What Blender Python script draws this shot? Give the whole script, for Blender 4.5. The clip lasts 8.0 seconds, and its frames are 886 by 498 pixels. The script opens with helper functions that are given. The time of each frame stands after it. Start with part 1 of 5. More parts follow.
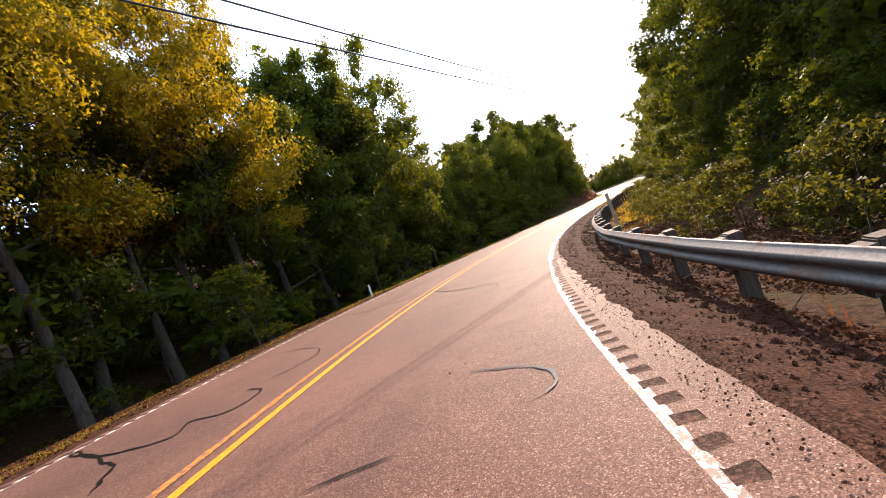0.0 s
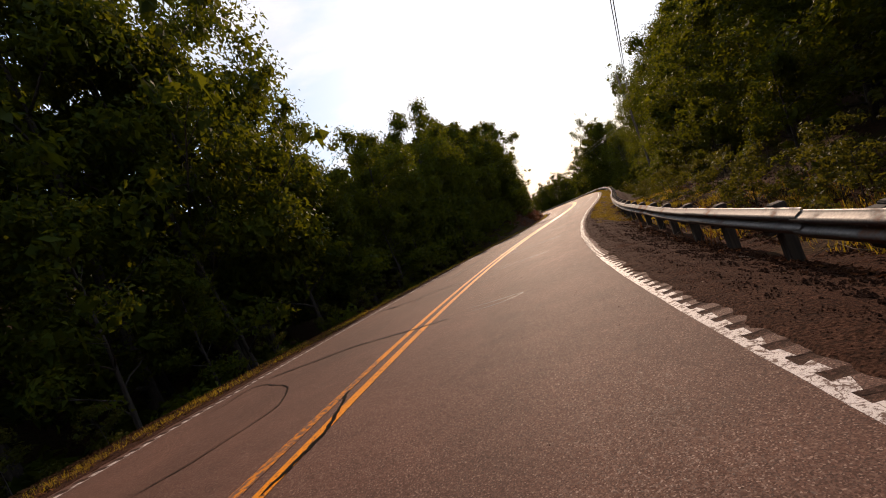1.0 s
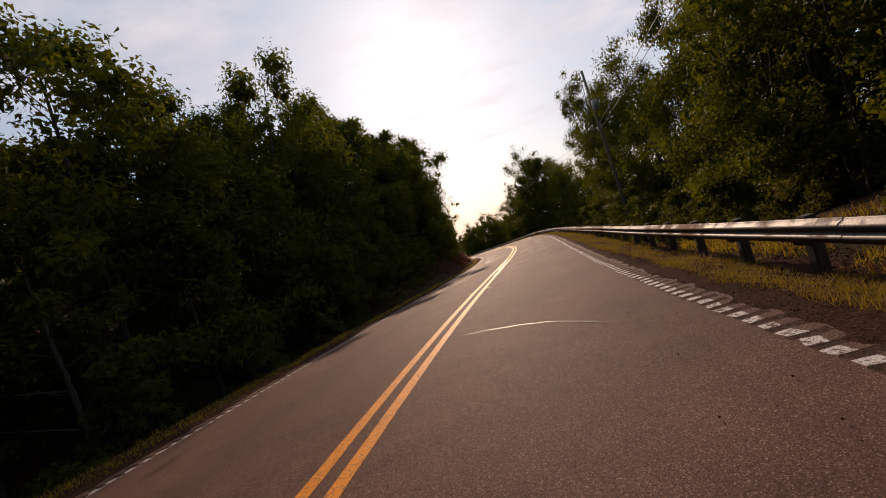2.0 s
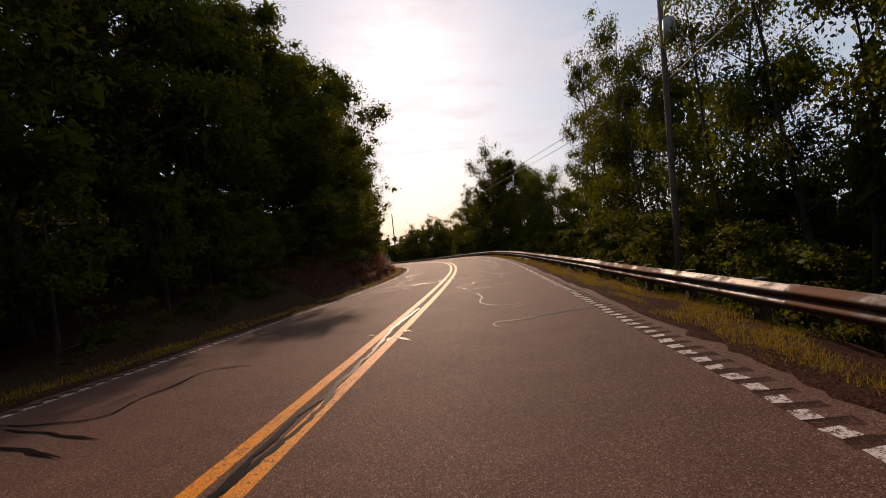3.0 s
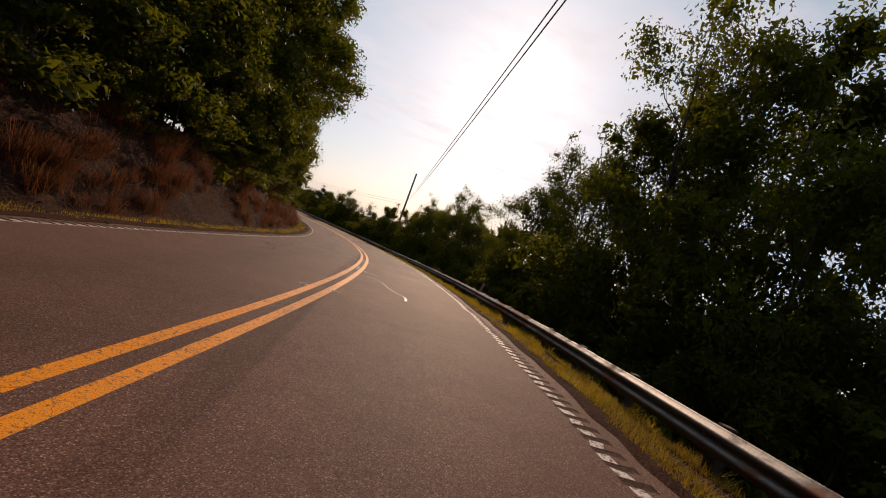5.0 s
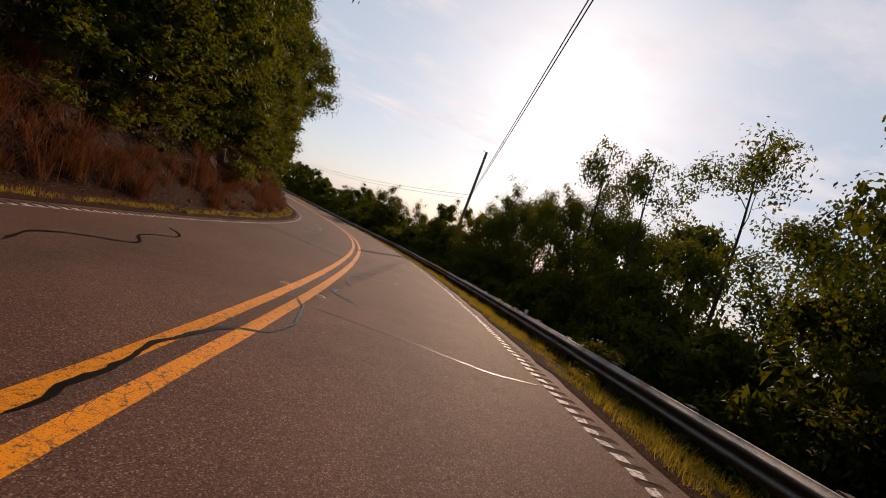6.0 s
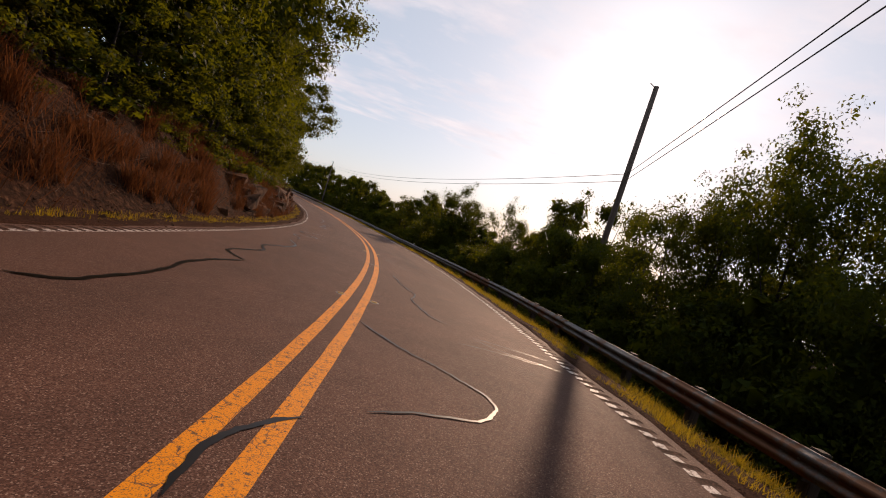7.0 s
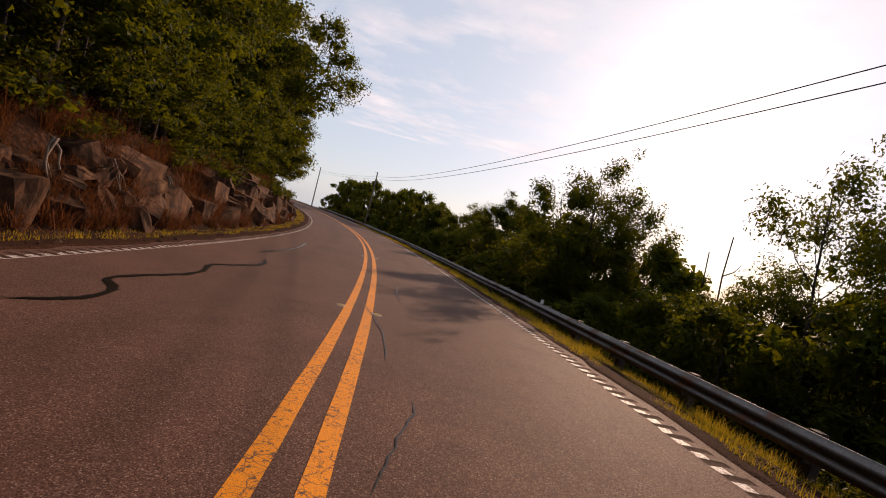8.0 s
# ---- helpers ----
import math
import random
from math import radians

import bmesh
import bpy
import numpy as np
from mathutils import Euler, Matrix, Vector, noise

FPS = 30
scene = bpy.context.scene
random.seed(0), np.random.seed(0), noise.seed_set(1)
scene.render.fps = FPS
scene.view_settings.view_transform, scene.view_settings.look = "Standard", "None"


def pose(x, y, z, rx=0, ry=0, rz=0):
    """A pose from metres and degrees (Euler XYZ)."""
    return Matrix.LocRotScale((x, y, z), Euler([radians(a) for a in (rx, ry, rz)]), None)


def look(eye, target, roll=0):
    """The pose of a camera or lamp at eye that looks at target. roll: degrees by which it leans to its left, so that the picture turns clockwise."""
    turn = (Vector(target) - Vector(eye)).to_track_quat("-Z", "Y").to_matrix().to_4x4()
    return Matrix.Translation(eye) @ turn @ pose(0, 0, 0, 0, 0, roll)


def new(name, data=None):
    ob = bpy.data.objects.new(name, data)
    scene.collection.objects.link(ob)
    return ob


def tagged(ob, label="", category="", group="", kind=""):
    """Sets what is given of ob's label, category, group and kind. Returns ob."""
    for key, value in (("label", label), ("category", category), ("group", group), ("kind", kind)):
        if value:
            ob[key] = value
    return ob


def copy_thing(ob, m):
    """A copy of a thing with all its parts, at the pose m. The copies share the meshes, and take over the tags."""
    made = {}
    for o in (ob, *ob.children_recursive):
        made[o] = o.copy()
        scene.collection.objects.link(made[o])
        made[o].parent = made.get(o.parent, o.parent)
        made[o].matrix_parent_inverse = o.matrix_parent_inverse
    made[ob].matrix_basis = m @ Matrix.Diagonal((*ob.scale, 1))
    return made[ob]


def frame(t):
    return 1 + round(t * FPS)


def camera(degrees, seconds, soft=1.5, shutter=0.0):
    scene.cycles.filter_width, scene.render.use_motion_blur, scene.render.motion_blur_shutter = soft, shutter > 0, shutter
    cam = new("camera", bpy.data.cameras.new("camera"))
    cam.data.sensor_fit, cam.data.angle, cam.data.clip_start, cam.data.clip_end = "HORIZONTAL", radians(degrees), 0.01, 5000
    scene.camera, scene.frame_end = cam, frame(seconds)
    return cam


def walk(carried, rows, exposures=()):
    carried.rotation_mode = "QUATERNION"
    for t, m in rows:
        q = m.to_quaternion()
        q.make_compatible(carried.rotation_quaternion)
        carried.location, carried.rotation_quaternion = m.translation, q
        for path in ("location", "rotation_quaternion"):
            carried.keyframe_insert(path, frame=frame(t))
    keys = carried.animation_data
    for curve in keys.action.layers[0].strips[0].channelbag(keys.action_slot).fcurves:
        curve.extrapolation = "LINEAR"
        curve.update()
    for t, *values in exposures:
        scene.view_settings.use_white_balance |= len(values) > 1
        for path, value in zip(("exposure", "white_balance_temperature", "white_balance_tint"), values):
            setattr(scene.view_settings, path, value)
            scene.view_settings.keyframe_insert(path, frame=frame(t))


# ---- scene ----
cam = camera(92.1, 8.0, soft=1.0)
PATH = [
    (0.0, (3.826, 10.410, 0.487), (4.307, 20.378, -0.137), -21.41),
    (0.1, (4.005, 11.922, 0.392), (4.656, 21.882, -0.225), -21.72),
    (0.2, (4.218, 13.429, 0.294), (5.038, 23.377, -0.314), -22.01),
    (0.3, (4.471, 14.927, 0.197), (5.457, 24.860, -0.404), -22.28),
    (0.4, (4.759, 16.415, 0.099), (5.906, 26.332, -0.494), -22.52),
    (0.5, (5.080, 17.894, 0.003), (6.384, 27.791, -0.583), -22.70),
    (0.6, (5.435, 19.363, -0.092), (6.889, 29.240, -0.671), -22.83),
    (0.7, (5.821, 20.839, -0.185), (7.423, 30.693, -0.759), -22.89),
    (0.8, (6.248, 22.339, -0.279), (7.997, 32.169, -0.851), -22.88),
    (0.9, (6.716, 23.882, -0.375), (8.614, 33.684, -0.949), -22.79),
    (1.0, (7.233, 25.486, -0.473), (9.286, 35.256, -1.055), -22.61),
    (1.1, (7.806, 27.159, -0.576), (10.021, 36.892, -1.170), -22.33),
    (1.2, (8.432, 28.883, -0.681), (10.817, 38.575, -1.290), -21.99),
    (1.3, (9.106, 30.630, -0.789), (11.667, 40.277, -1.406), -21.60),
    (1.4, (9.820, 32.374, -0.898), (12.563, 41.971, -1.513), -21.21),
    (1.5, (10.566, 34.089, -1.007), (13.496, 43.631, -1.603), -20.84),
    (1.6, (11.337, 35.755, -1.116), (14.457, 45.239, -1.671), -20.50),
    (1.7, (12.133, 37.379, -1.225), (15.447, 46.801, -1.724), -20.18),
    (1.8, (12.958, 38.975, -1.334), (16.470, 48.328, -1.768), -19.84),
    (1.9, (13.817, 40.554, -1.442), (17.529, 49.832, -1.811), -19.46),
    (2.0, (14.715, 42.129, -1.550), (18.630, 51.326, -1.860), -19.00),
    (2.1, (15.656, 43.712, -1.659), (19.773, 52.821, -1.922), -18.44),
    (2.2, (16.634, 45.299, -1.768), (20.946, 54.318, -2.000), -17.74),
    (2.3, (17.644, 46.887, -1.878), (22.135, 55.819, -2.095), -16.89),
    (2.4, (18.680, 48.471, -1.990), (23.323, 57.325, -2.208), -15.85),
    (2.5, (19.733, 50.050, -2.105), (24.494, 58.840, -2.341), -14.60),
    (2.6, (20.798, 51.621, -2.221), (25.640, 60.367, -2.494), -13.13),
    (2.7, (21.880, 53.193, -2.340), (26.771, 61.910, -2.661), -11.46),
    (2.8, (22.984, 54.776, -2.460), (27.907, 63.473, -2.835), -9.65),
    (2.9, (24.117, 56.380, -2.579), (29.067, 65.059, -3.009), -7.74),
    (3.0, (25.282, 58.016, -2.698), (30.267, 66.672, -3.176), -5.77),
    (3.1, (26.485, 59.692, -2.815), (31.520, 68.317, -3.331), -3.77),
    (3.2, (27.719, 61.409, -2.931), (32.815, 69.996, -3.474), -1.77),
    (3.3, (28.976, 63.167, -3.046), (34.138, 71.713, -3.610), 0.22),
    (3.4, (30.248, 64.964, -3.162), (35.472, 73.472, -3.741), 2.20),
    (3.5, (31.531, 66.798, -3.280), (36.804, 75.274, -3.871), 4.15),
    (3.6, (32.819, 68.667, -3.400), (38.123, 77.123, -4.002), 6.05),
    (3.7, (34.118, 70.571, -3.521), (39.434, 79.019, -4.132), 7.89),
    (3.8, (35.430, 72.511, -3.642), (40.739, 80.963, -4.254), 9.63),
    (3.9, (36.760, 74.487, -3.763), (42.041, 82.957, -4.365), 11.26),
    (4.0, (38.106, 76.504, -3.881), (43.341, 85.004, -4.460), 12.75),
    (4.1, (39.467, 78.561, -3.996), (44.636, 87.105, -4.538), 14.07),
    (4.2, (40.826, 80.661, -4.111), (45.914, 89.256, -4.604), 15.25),
    (4.3, (42.171, 82.799, -4.226), (47.165, 91.452, -4.669), 16.27),
    (4.4, (43.488, 84.971, -4.344), (48.378, 93.685, -4.740), 17.16),
    (4.5, (44.765, 87.173, -4.468), (49.549, 95.947, -4.828), 17.92),
    (4.6, (45.995, 89.402, -4.599), (50.671, 98.235, -4.939), 18.57),
    (4.7, (47.180, 91.657, -4.737), (51.749, 100.545, -5.072), 19.12),
    (4.8, (48.321, 93.940, -4.882), (52.785, 102.882, -5.222), 19.57),
    (4.9, (49.425, 96.253, -5.034), (53.785, 105.245, -5.384), 19.94),
    (5.0, (50.491, 98.597, -5.192), (54.749, 107.638, -5.556), 20.23),
    (5.1, (51.523, 100.973, -5.355), (55.680, 110.060, -5.731), 20.47),
    (5.2, (52.514, 103.381, -5.523), (56.572, 112.512, -5.911), 20.66),
    (5.3, (53.462, 105.819, -5.697), (57.418, 114.995, -6.095), 20.79),
    (5.4, (54.365, 108.283, -5.874), (58.212, 117.505, -6.283), 20.89),
    (5.5, (55.218, 110.773, -6.055), (58.949, 120.041, -6.476), 20.95),
    (5.6, (56.024, 113.283, -6.238), (59.629, 122.601, -6.673), 20.99),
    (5.7, (56.782, 115.807, -6.423), (60.251, 125.176, -6.871), 20.99),
    (5.8, (57.494, 118.337, -6.606), (60.818, 127.757, -7.069), 20.95),
    (5.9, (58.157, 120.865, -6.788), (61.331, 130.336, -7.264), 20.88),
    (6.0, (58.768, 123.382, -6.966), (61.785, 132.903, -7.454), 20.77),
    (6.1, (59.328, 125.878, -7.139), (62.184, 135.448, -7.637), 20.60),
    (6.2, (59.832, 128.346, -7.306), (62.525, 137.963, -7.814), 20.40),
    (6.3, (60.285, 130.776, -7.467), (62.812, 140.438, -7.983), 20.15),
    (6.4, (60.685, 133.163, -7.619), (63.047, 142.866, -8.145), 19.86),
    (6.5, (61.037, 135.499, -7.763), (63.233, 145.240, -8.300), 19.53),
    (6.6, (61.341, 137.785, -7.898), (63.373, 147.561, -8.448), 19.17),
    (6.7, (61.602, 140.039, -8.025), (63.472, 149.846, -8.589), 18.79),
    (6.8, (61.826, 142.285, -8.147), (63.534, 152.121, -8.724), 18.39),
    (6.9, (62.017, 144.548, -8.267), (63.563, 154.410, -8.855), 18.00),
    (7.0, (62.174, 146.851, -8.387), (63.558, 156.737, -8.981), 17.62),
    (7.1, (62.296, 149.213, -8.510), (63.519, 159.120, -9.103), 17.27),
    (7.2, (62.383, 151.628, -8.634), (63.446, 161.554, -9.222), 16.93),
    (7.3, (62.430, 154.086, -8.759), (63.333, 164.029, -9.337), 16.62),
    (7.4, (62.438, 156.576, -8.883), (63.186, 166.532, -9.449), 16.32),
    (7.5, (62.407, 159.088, -9.007), (63.005, 169.054, -9.558), 16.02),
    (7.6, (62.341, 161.611, -9.129), (62.794, 171.586, -9.665), 15.73),
    (7.7, (62.237, 164.143, -9.249), (62.550, 174.124, -9.768), 15.44),
    (7.8, (62.097, 166.680, -9.367), (62.273, 176.666, -9.870), 15.16),
    (7.9, (61.913, 169.220, -9.482), (61.956, 179.208, -9.968), 14.88),
    (8.0, (61.689, 171.759, -9.595), (61.598, 181.748, -10.063), 14.59),
]
EXPOSURES = [(0.0, 1.4, 6200, 20), (0.4, 0.75, 6400, 22), (0.8, 0.0, 6700, 22), (1.3, -0.55, 6850, 24), (3.0, -0.88, 7050, 26), (4.2, -0.85, 7050, 26), (5.5, -0.8, 7000, 23), (6.5, -0.70, 7100, 26), (8.0, -0.53, 7300, 29)]
walk(cam, [(t, look(eye, target, roll)) for t, eye, target, roll in PATH], EXPOSURES)

# ---------------------------------------------------------------- world and sun
SUN_AZ, SUN_EL = -27.0, 23.2          # degrees to the left of +y, degrees up
world = bpy.data.worlds.new("sky")
scene.world = world
world.use_nodes = True
wn, wl = world.node_tree.nodes, world.node_tree.links
sky = wn.new("ShaderNodeTexSky")
sky.sky_type, sky.sun_disc = "NISHITA", False
sky.sun_elevation, sky.sun_rotation = radians(SUN_EL), radians(-SUN_AZ)
sky.air_density, sky.dust_density, sky.ozone_density = 1.0, 1.2, 2.5
# clear sky seen through a thin bright veil of high cloud
veil, both = wn.new("ShaderNodeBackground"), wn.new("ShaderNodeAddShader")
wl.new(sky.outputs[0], wn["Background"].inputs[0])
wn["Background"].inputs[1].default_value = 0.056
veil.inputs[0].default_value, veil.inputs[1].default_value = (0.66, 0.88, 1.0, 1), 0.84
wl.new(wn["Background"].outputs[0], both.inputs[0])
wl.new(veil.outputs[0], both.inputs[1])
wl.new(both.outputs[0], wn["World Output"].inputs[0])
lamp = bpy.data.lights.new("sun", "SUN")
lamp.energy, lamp.angle, lamp.color = 6.6, radians(0.6), (1.0, 0.78, 0.54)
sun_ob = new("sun", lamp)
sun_dir = Vector((-math.sin(radians(SUN_AZ)) * math.cos(radians(SUN_EL)), math.cos(radians(SUN_AZ)) * math.cos(radians(SUN_EL)), math.sin(radians(SUN_EL))))
sun_ob.matrix_world = look(Vector((0, 0, 60)) + sun_dir * 50, (0, 0, 60))
tagged(sun_ob, kind="structure")

# ---------------------------------------------------------------- the road's line
# curvature (1/1000 per metre) every 10 m, grade (%) and bank (degrees, + falls to the right) every 20 m, from s = -10
CURVE = [2.64, -4.17, -14.71, -14.27, -10.09, -8.86, -6.24, -2.59, 0.9, 1.47, 5.58, 6.0, 7.32, 7.47, 6.11, 7.49, 5.36, 7.35, 8.5, 7.39, 6.56, 4.08, 4.99, 4.82, 4.93, 4.91, 4.91, 4.91, 4.91, 4.91, 4.91, 4.91, 4.91]
GRADE = [-4.26, -5.53, -7.11, -5.93, -5.61, -4.92, -5.69, -6.79, -6.42, -5.2, -4.22, -2.6, -1.27, -0.32, 0.39, 0.95, 1.46]
BANK = [1.94, 2.25, 1.58, -0.47, -2.1, -3.66, -4.23, -2.88, -1.98, -0.5, -0.44, -0.56, -0.33, -0.16, -0.05, 0.01, 0.05]
HEAD0 = -0.02276
S0, S1 = -10.0, 310.0
LANE_R, LANE_L = 3.6, 4.02


def smooth_through(xs, ys, x):
    """Natural cubic spline through (xs, ys), read at x."""
    n, h = len(xs), np.diff(xs)
    a, b = np.zeros((n, n)), np.zeros(n)
    a[0, 0] = a[-1, -1] = 1
    for i in range(1, n - 1):
        a[i, i - 1:i + 2] = h[i - 1], 2 * (h[i - 1] + h[i]), h[i]
        b[i] = 6 * ((ys[i + 1] - ys[i]) / h[i] - (ys[i] - ys[i - 1]) / h[i - 1])
    m = np.linalg.solve(a, b)
    j = np.clip(np.searchsorted(xs, x) - 1, 0, n - 2)
    p, q = (xs[j + 1] - x) / h[j], (x - xs[j]) / h[j]
    return p * ys[j] + q * ys[j + 1] + ((p**3 - p) * m[j] + (q**3 - q) * m[j + 1]) * h[j]**2 / 6


SS = np.arange(S0, S1 + 0.01, 1.0)
k_s = smooth_through(np.arange(-10, 311, 10.0), np.array(CURVE), SS) / 1000
g_s = smooth_through(np.arange(-10, 311, 20.0), np.array(GRADE), SS) / 100
b_s = np.radians(smooth_through(np.arange(-10, 311, 20.0), np.array(BANK), SS))
h_s = HEAD0 + np.concatenate([[0], np.cumsum((k_s[1:] + k_s[:-1]) / 2)])
T_S = np.stack([-np.sin(h_s) * np.cos(g_s), np.cos(h_s) * np.cos(g_s), np.sin(g_s)], 1)
P_S = np.concatenate([[[0, 0, 0]], np.cumsum((T_S[1:] + T_S[:-1]) / 2, 0)])
P_S -= P_S[10]
R_S = np.stack([np.cos(h_s) * np.cos(b_s), np.sin(h_s) * np.cos(b_s), -np.sin(b_s)], 1)


def along(table, s):
    u = np.clip(np.asarray(s, float) - S0, 0, len(SS) - 1.001)
    i = u.astype(int)
    f = (u - i)[..., None]
    return table[i] * (1 - f) + table[i + 1] * f


def lay(s, d, z=0.0):
    """World places at s along the road, d to the right of its middle, z over the road's sheet."""
    s, d, z = np.broadcast_arrays(np.asarray(s, float), np.asarray(d, float), np.asarray(z, float))
    p = along(P_S, s) + along(R_S, s) * d[..., None]
    p[..., 2] += z
    return p


def ease(a, b, x):
    u = np.clip((x - a) / (b - a), 0, 1)
    return u * u * (3 - 2 * u)


def side_right(s, d):
    """Ground height against the road's sheet, right of the pavement."""
    e = np.maximum(d - 4.1, 0)
    hill = -0.34 * np.minimum(e, 1.5) + 0.05 * np.clip(e - 1.5, 0, 2) + 0.24 * np.clip(e - 3.5, 0, 40)
    drop = -0.20 * np.minimum(e, 1.3) - 0.75 * np.clip(e - 1.4, 0, 9) - 0.42 * np.clip(e - 10.4, 0, 60)
    u = ease(52, 72, s)
    return hill * (1 - u) + drop * u


def side_left(s, d):
    e = np.maximum(-d - 4.5, 0)
    fall = -0.05 * np.minimum(e, 2.3) - 0.24 * np.clip(e - 2.3, 0, 3.5) + 0.5 * np.clip(e - 8, 0, 30)
    bank = -0.12 * np.minimum(e, 0.8) + 1.1 * np.clip(e - 1.3, 0, 2.1) + 0.22 * np.clip(e - 3.4, 0, 40)
    u = ease(66, 96, s)
    return fall * (1 - u) + bank * u


def ground_z(s, d):
    s, d = np.broadcast_arrays(np.asarray(s, float), np.asarray(d, float))
    base = along(P_S, s)[..., 2] + along(R_S, s)[..., 2] * np.clip(d, -6, 6)
    return base + np.where(d > 0, side_right(s, d), side_left(s, d))


def on_ground(s, d, sink=0.0):
    p = lay(s, d)
    p[..., 2] = ground_z(s, d) - sink
    return p


# ---------------------------------------------------------------- small helpers
def mesh_object(name, verts, faces, material=None, parent=None, label="", flat=False):
    me = bpy.data.meshes.new(name)
    me.from_pydata([tuple(v) for v in verts] if not isinstance(verts, np.ndarray) else verts.tolist(), [], faces if isinstance(faces, list) else faces.tolist())
    for m in (material if isinstance(material, (list, tuple)) else [material]):
        if m:
            me.materials.append(m)
    if not flat:
        me.polygons.foreach_set("use_smooth", [True] * len(me.polygons))
    me.update()
    ob = new(name, me)
    if parent:
        ob.parent = parent
    if label:
        tagged(ob, label)
    return ob


def part(name, bm, material, parent, label="", smooth=False):
    me = bpy.data.meshes.new(name)
    bm.to_mesh(me)
    bm.free()
    for m in (material if isinstance(material, (list, tuple)) else [material]):
        me.materials.append(m)
    me.polygons.foreach_set("use_smooth", [smooth] * len(me.polygons))
    ob = new(name, me)
    ob.parent = parent
    if label:
        tagged(ob, label)
    return ob


def strip(rows):
    """Quads over a grid of places, rows[i][j]."""
    rows = np.asarray(rows)
    n, m = rows.shape[:2]
    i, j = np.meshgrid(np.arange(n - 1), np.arange(m - 1), indexing="ij")
    a = (i * m + j).ravel()
    return rows.reshape(-1, 3), np.stack([a, a + m, a + m + 1, a + 1], 1)[:, ::-1]


def tube(points, radii, sides=7):
    """A tapered tube through places, closed at its ends: verts and faces."""
    points = np.asarray(points, float)
    verts, faces = [], []
    for i, p in enumerate(points):
        t = points[min(i + 1, len(points) - 1)] - points[max(i - 1, 0)]
        t = t / (np.linalg.norm(t) + 1e-9)
        u = np.cross(t, (0.13, 0.98, 0.1) if abs(t[1]) < 0.9 else (1.0, 0.1, 0.0))
        u /= np.linalg.norm(u)
        v = np.cross(t, u)
        for q in range(sides):
            a = 2 * math.pi * q / sides
            verts.append(p + radii[i] * (math.cos(a) * u + math.sin(a) * v))
    for i in range(len(points) - 1):
        for q in range(sides):
            a, b = i * sides + q, i * sides + (q + 1) % sides
            faces.append([a, b, b + sides, a + sides])
    faces.append(list(range(sides))[::-1])
    faces.append([len(verts) - sides + q for q in range(sides)])
    return verts, faces


def joined(pieces):
    verts, faces = [], []
    for v, f in pieces:
        k = len(verts)
        verts += list(v)
        faces += [[a + k for a in one] for one in f]
    return verts, faces


def box_bm(sx, sy, sz, bevel=0.0, at=(0, 0, 0)):
    bm = bmesh.new()
    bmesh.ops.create_cube(bm, size=1.0, matrix=Matrix.Translation(at) @ Matrix.Diagonal((sx, sy, sz, 1)))
    if bevel:
        bmesh.ops.bevel(bm, geom=bm.edges[:], offset=bevel, segments=2, affect="EDGES")
    return bm


# ---------------------------------------------------------------- materials
def material(name, build):
    m = bpy.data.materials.new(name)
    m.use_nodes = True
    build(m.node_tree.nodes, m.node_tree.links, m.node_tree.nodes["Principled BSDF"])
    return m


def ramp(nodes, links, value, stops):
    r = nodes.new("ShaderNodeValToRGB")
    links.new(value, r.inputs[0])
    while len(r.color_ramp.elements) < len(stops):
        r.color_ramp.elements.new(0.5)
    for e, (at, c) in zip(r.color_ramp.elements, stops):
        e.position, e.color = at, (*c, 1) if len(c) == 3 else c
    return r.outputs[0]


def grain(nodes, links, scale, detail=3.0, rough=0.55, stretch=None, kind="noise", bend=0.0):
    co = nodes.new("ShaderNodeNewGeometry").outputs["Position"]
    if bend:
        warp, add = nodes.new("ShaderNodeTexNoise"), nodes.new("ShaderNodeVectorMath")
        warp.inputs["Scale"].default_value, warp.inputs["Detail"].default_value = 5.0, 4.0
        links.new(co, warp.inputs["Vector"])
        add.operation = "MULTIPLY_ADD"
        add.inputs[1].default_value = (bend * 2, bend * 2, bend * 2)
        links.new(warp.outputs["Color"], add.inputs[0])
        links.new(co, add.inputs[2])
        co = add.outputs[0]
    if stretch:
        mp = nodes.new("ShaderNodeMapping")
        mp.inputs["Scale"].default_value = stretch
        links.new(co, mp.inputs[0])
        co = mp.outputs[0]
    if kind == "noise":
        n = nodes.new("ShaderNodeTexNoise")
        n.inputs["Scale"].default_value, n.inputs["Detail"].default_value, n.inputs["Roughness"].default_value = scale, detail, rough
        links.new(co, n.inputs["Vector"])
        return n.outputs["Fac"]
    n = nodes.new("ShaderNodeTexVoronoi")
    n.feature = kind
    n.inputs["Scale"].default_value = scale
    links.new(co, n.inputs["Vector"])
    return n.outputs["Distance"]


def mixed(nodes, links, fac, a, b, how="MIX"):
    m = nodes.new("ShaderNodeMix")
    m.data_type, m.blend_type = "RGBA", how
    for sock, v in ((m.inputs["Factor"], fac), (m.inputs["A"], a), (m.inputs["B"], b)):
        if isinstance(v, (int, float)):
            sock.default_value = v
        elif isinstance(v, tuple):
            sock.default_value = (*v, 1)
        else:
            links.new(v, sock)
    return m.outputs["Result"]


def relief(nodes, links, shader, height, strength, distance):
    b = nodes.new("ShaderNodeBump")
    b.inputs["Strength"].default_value, b.inputs["Distance"].default_value = strength, distance
    links.new(height, b.inputs["Height"])
    links.new(b.outputs[0], shader.inputs["Normal"])


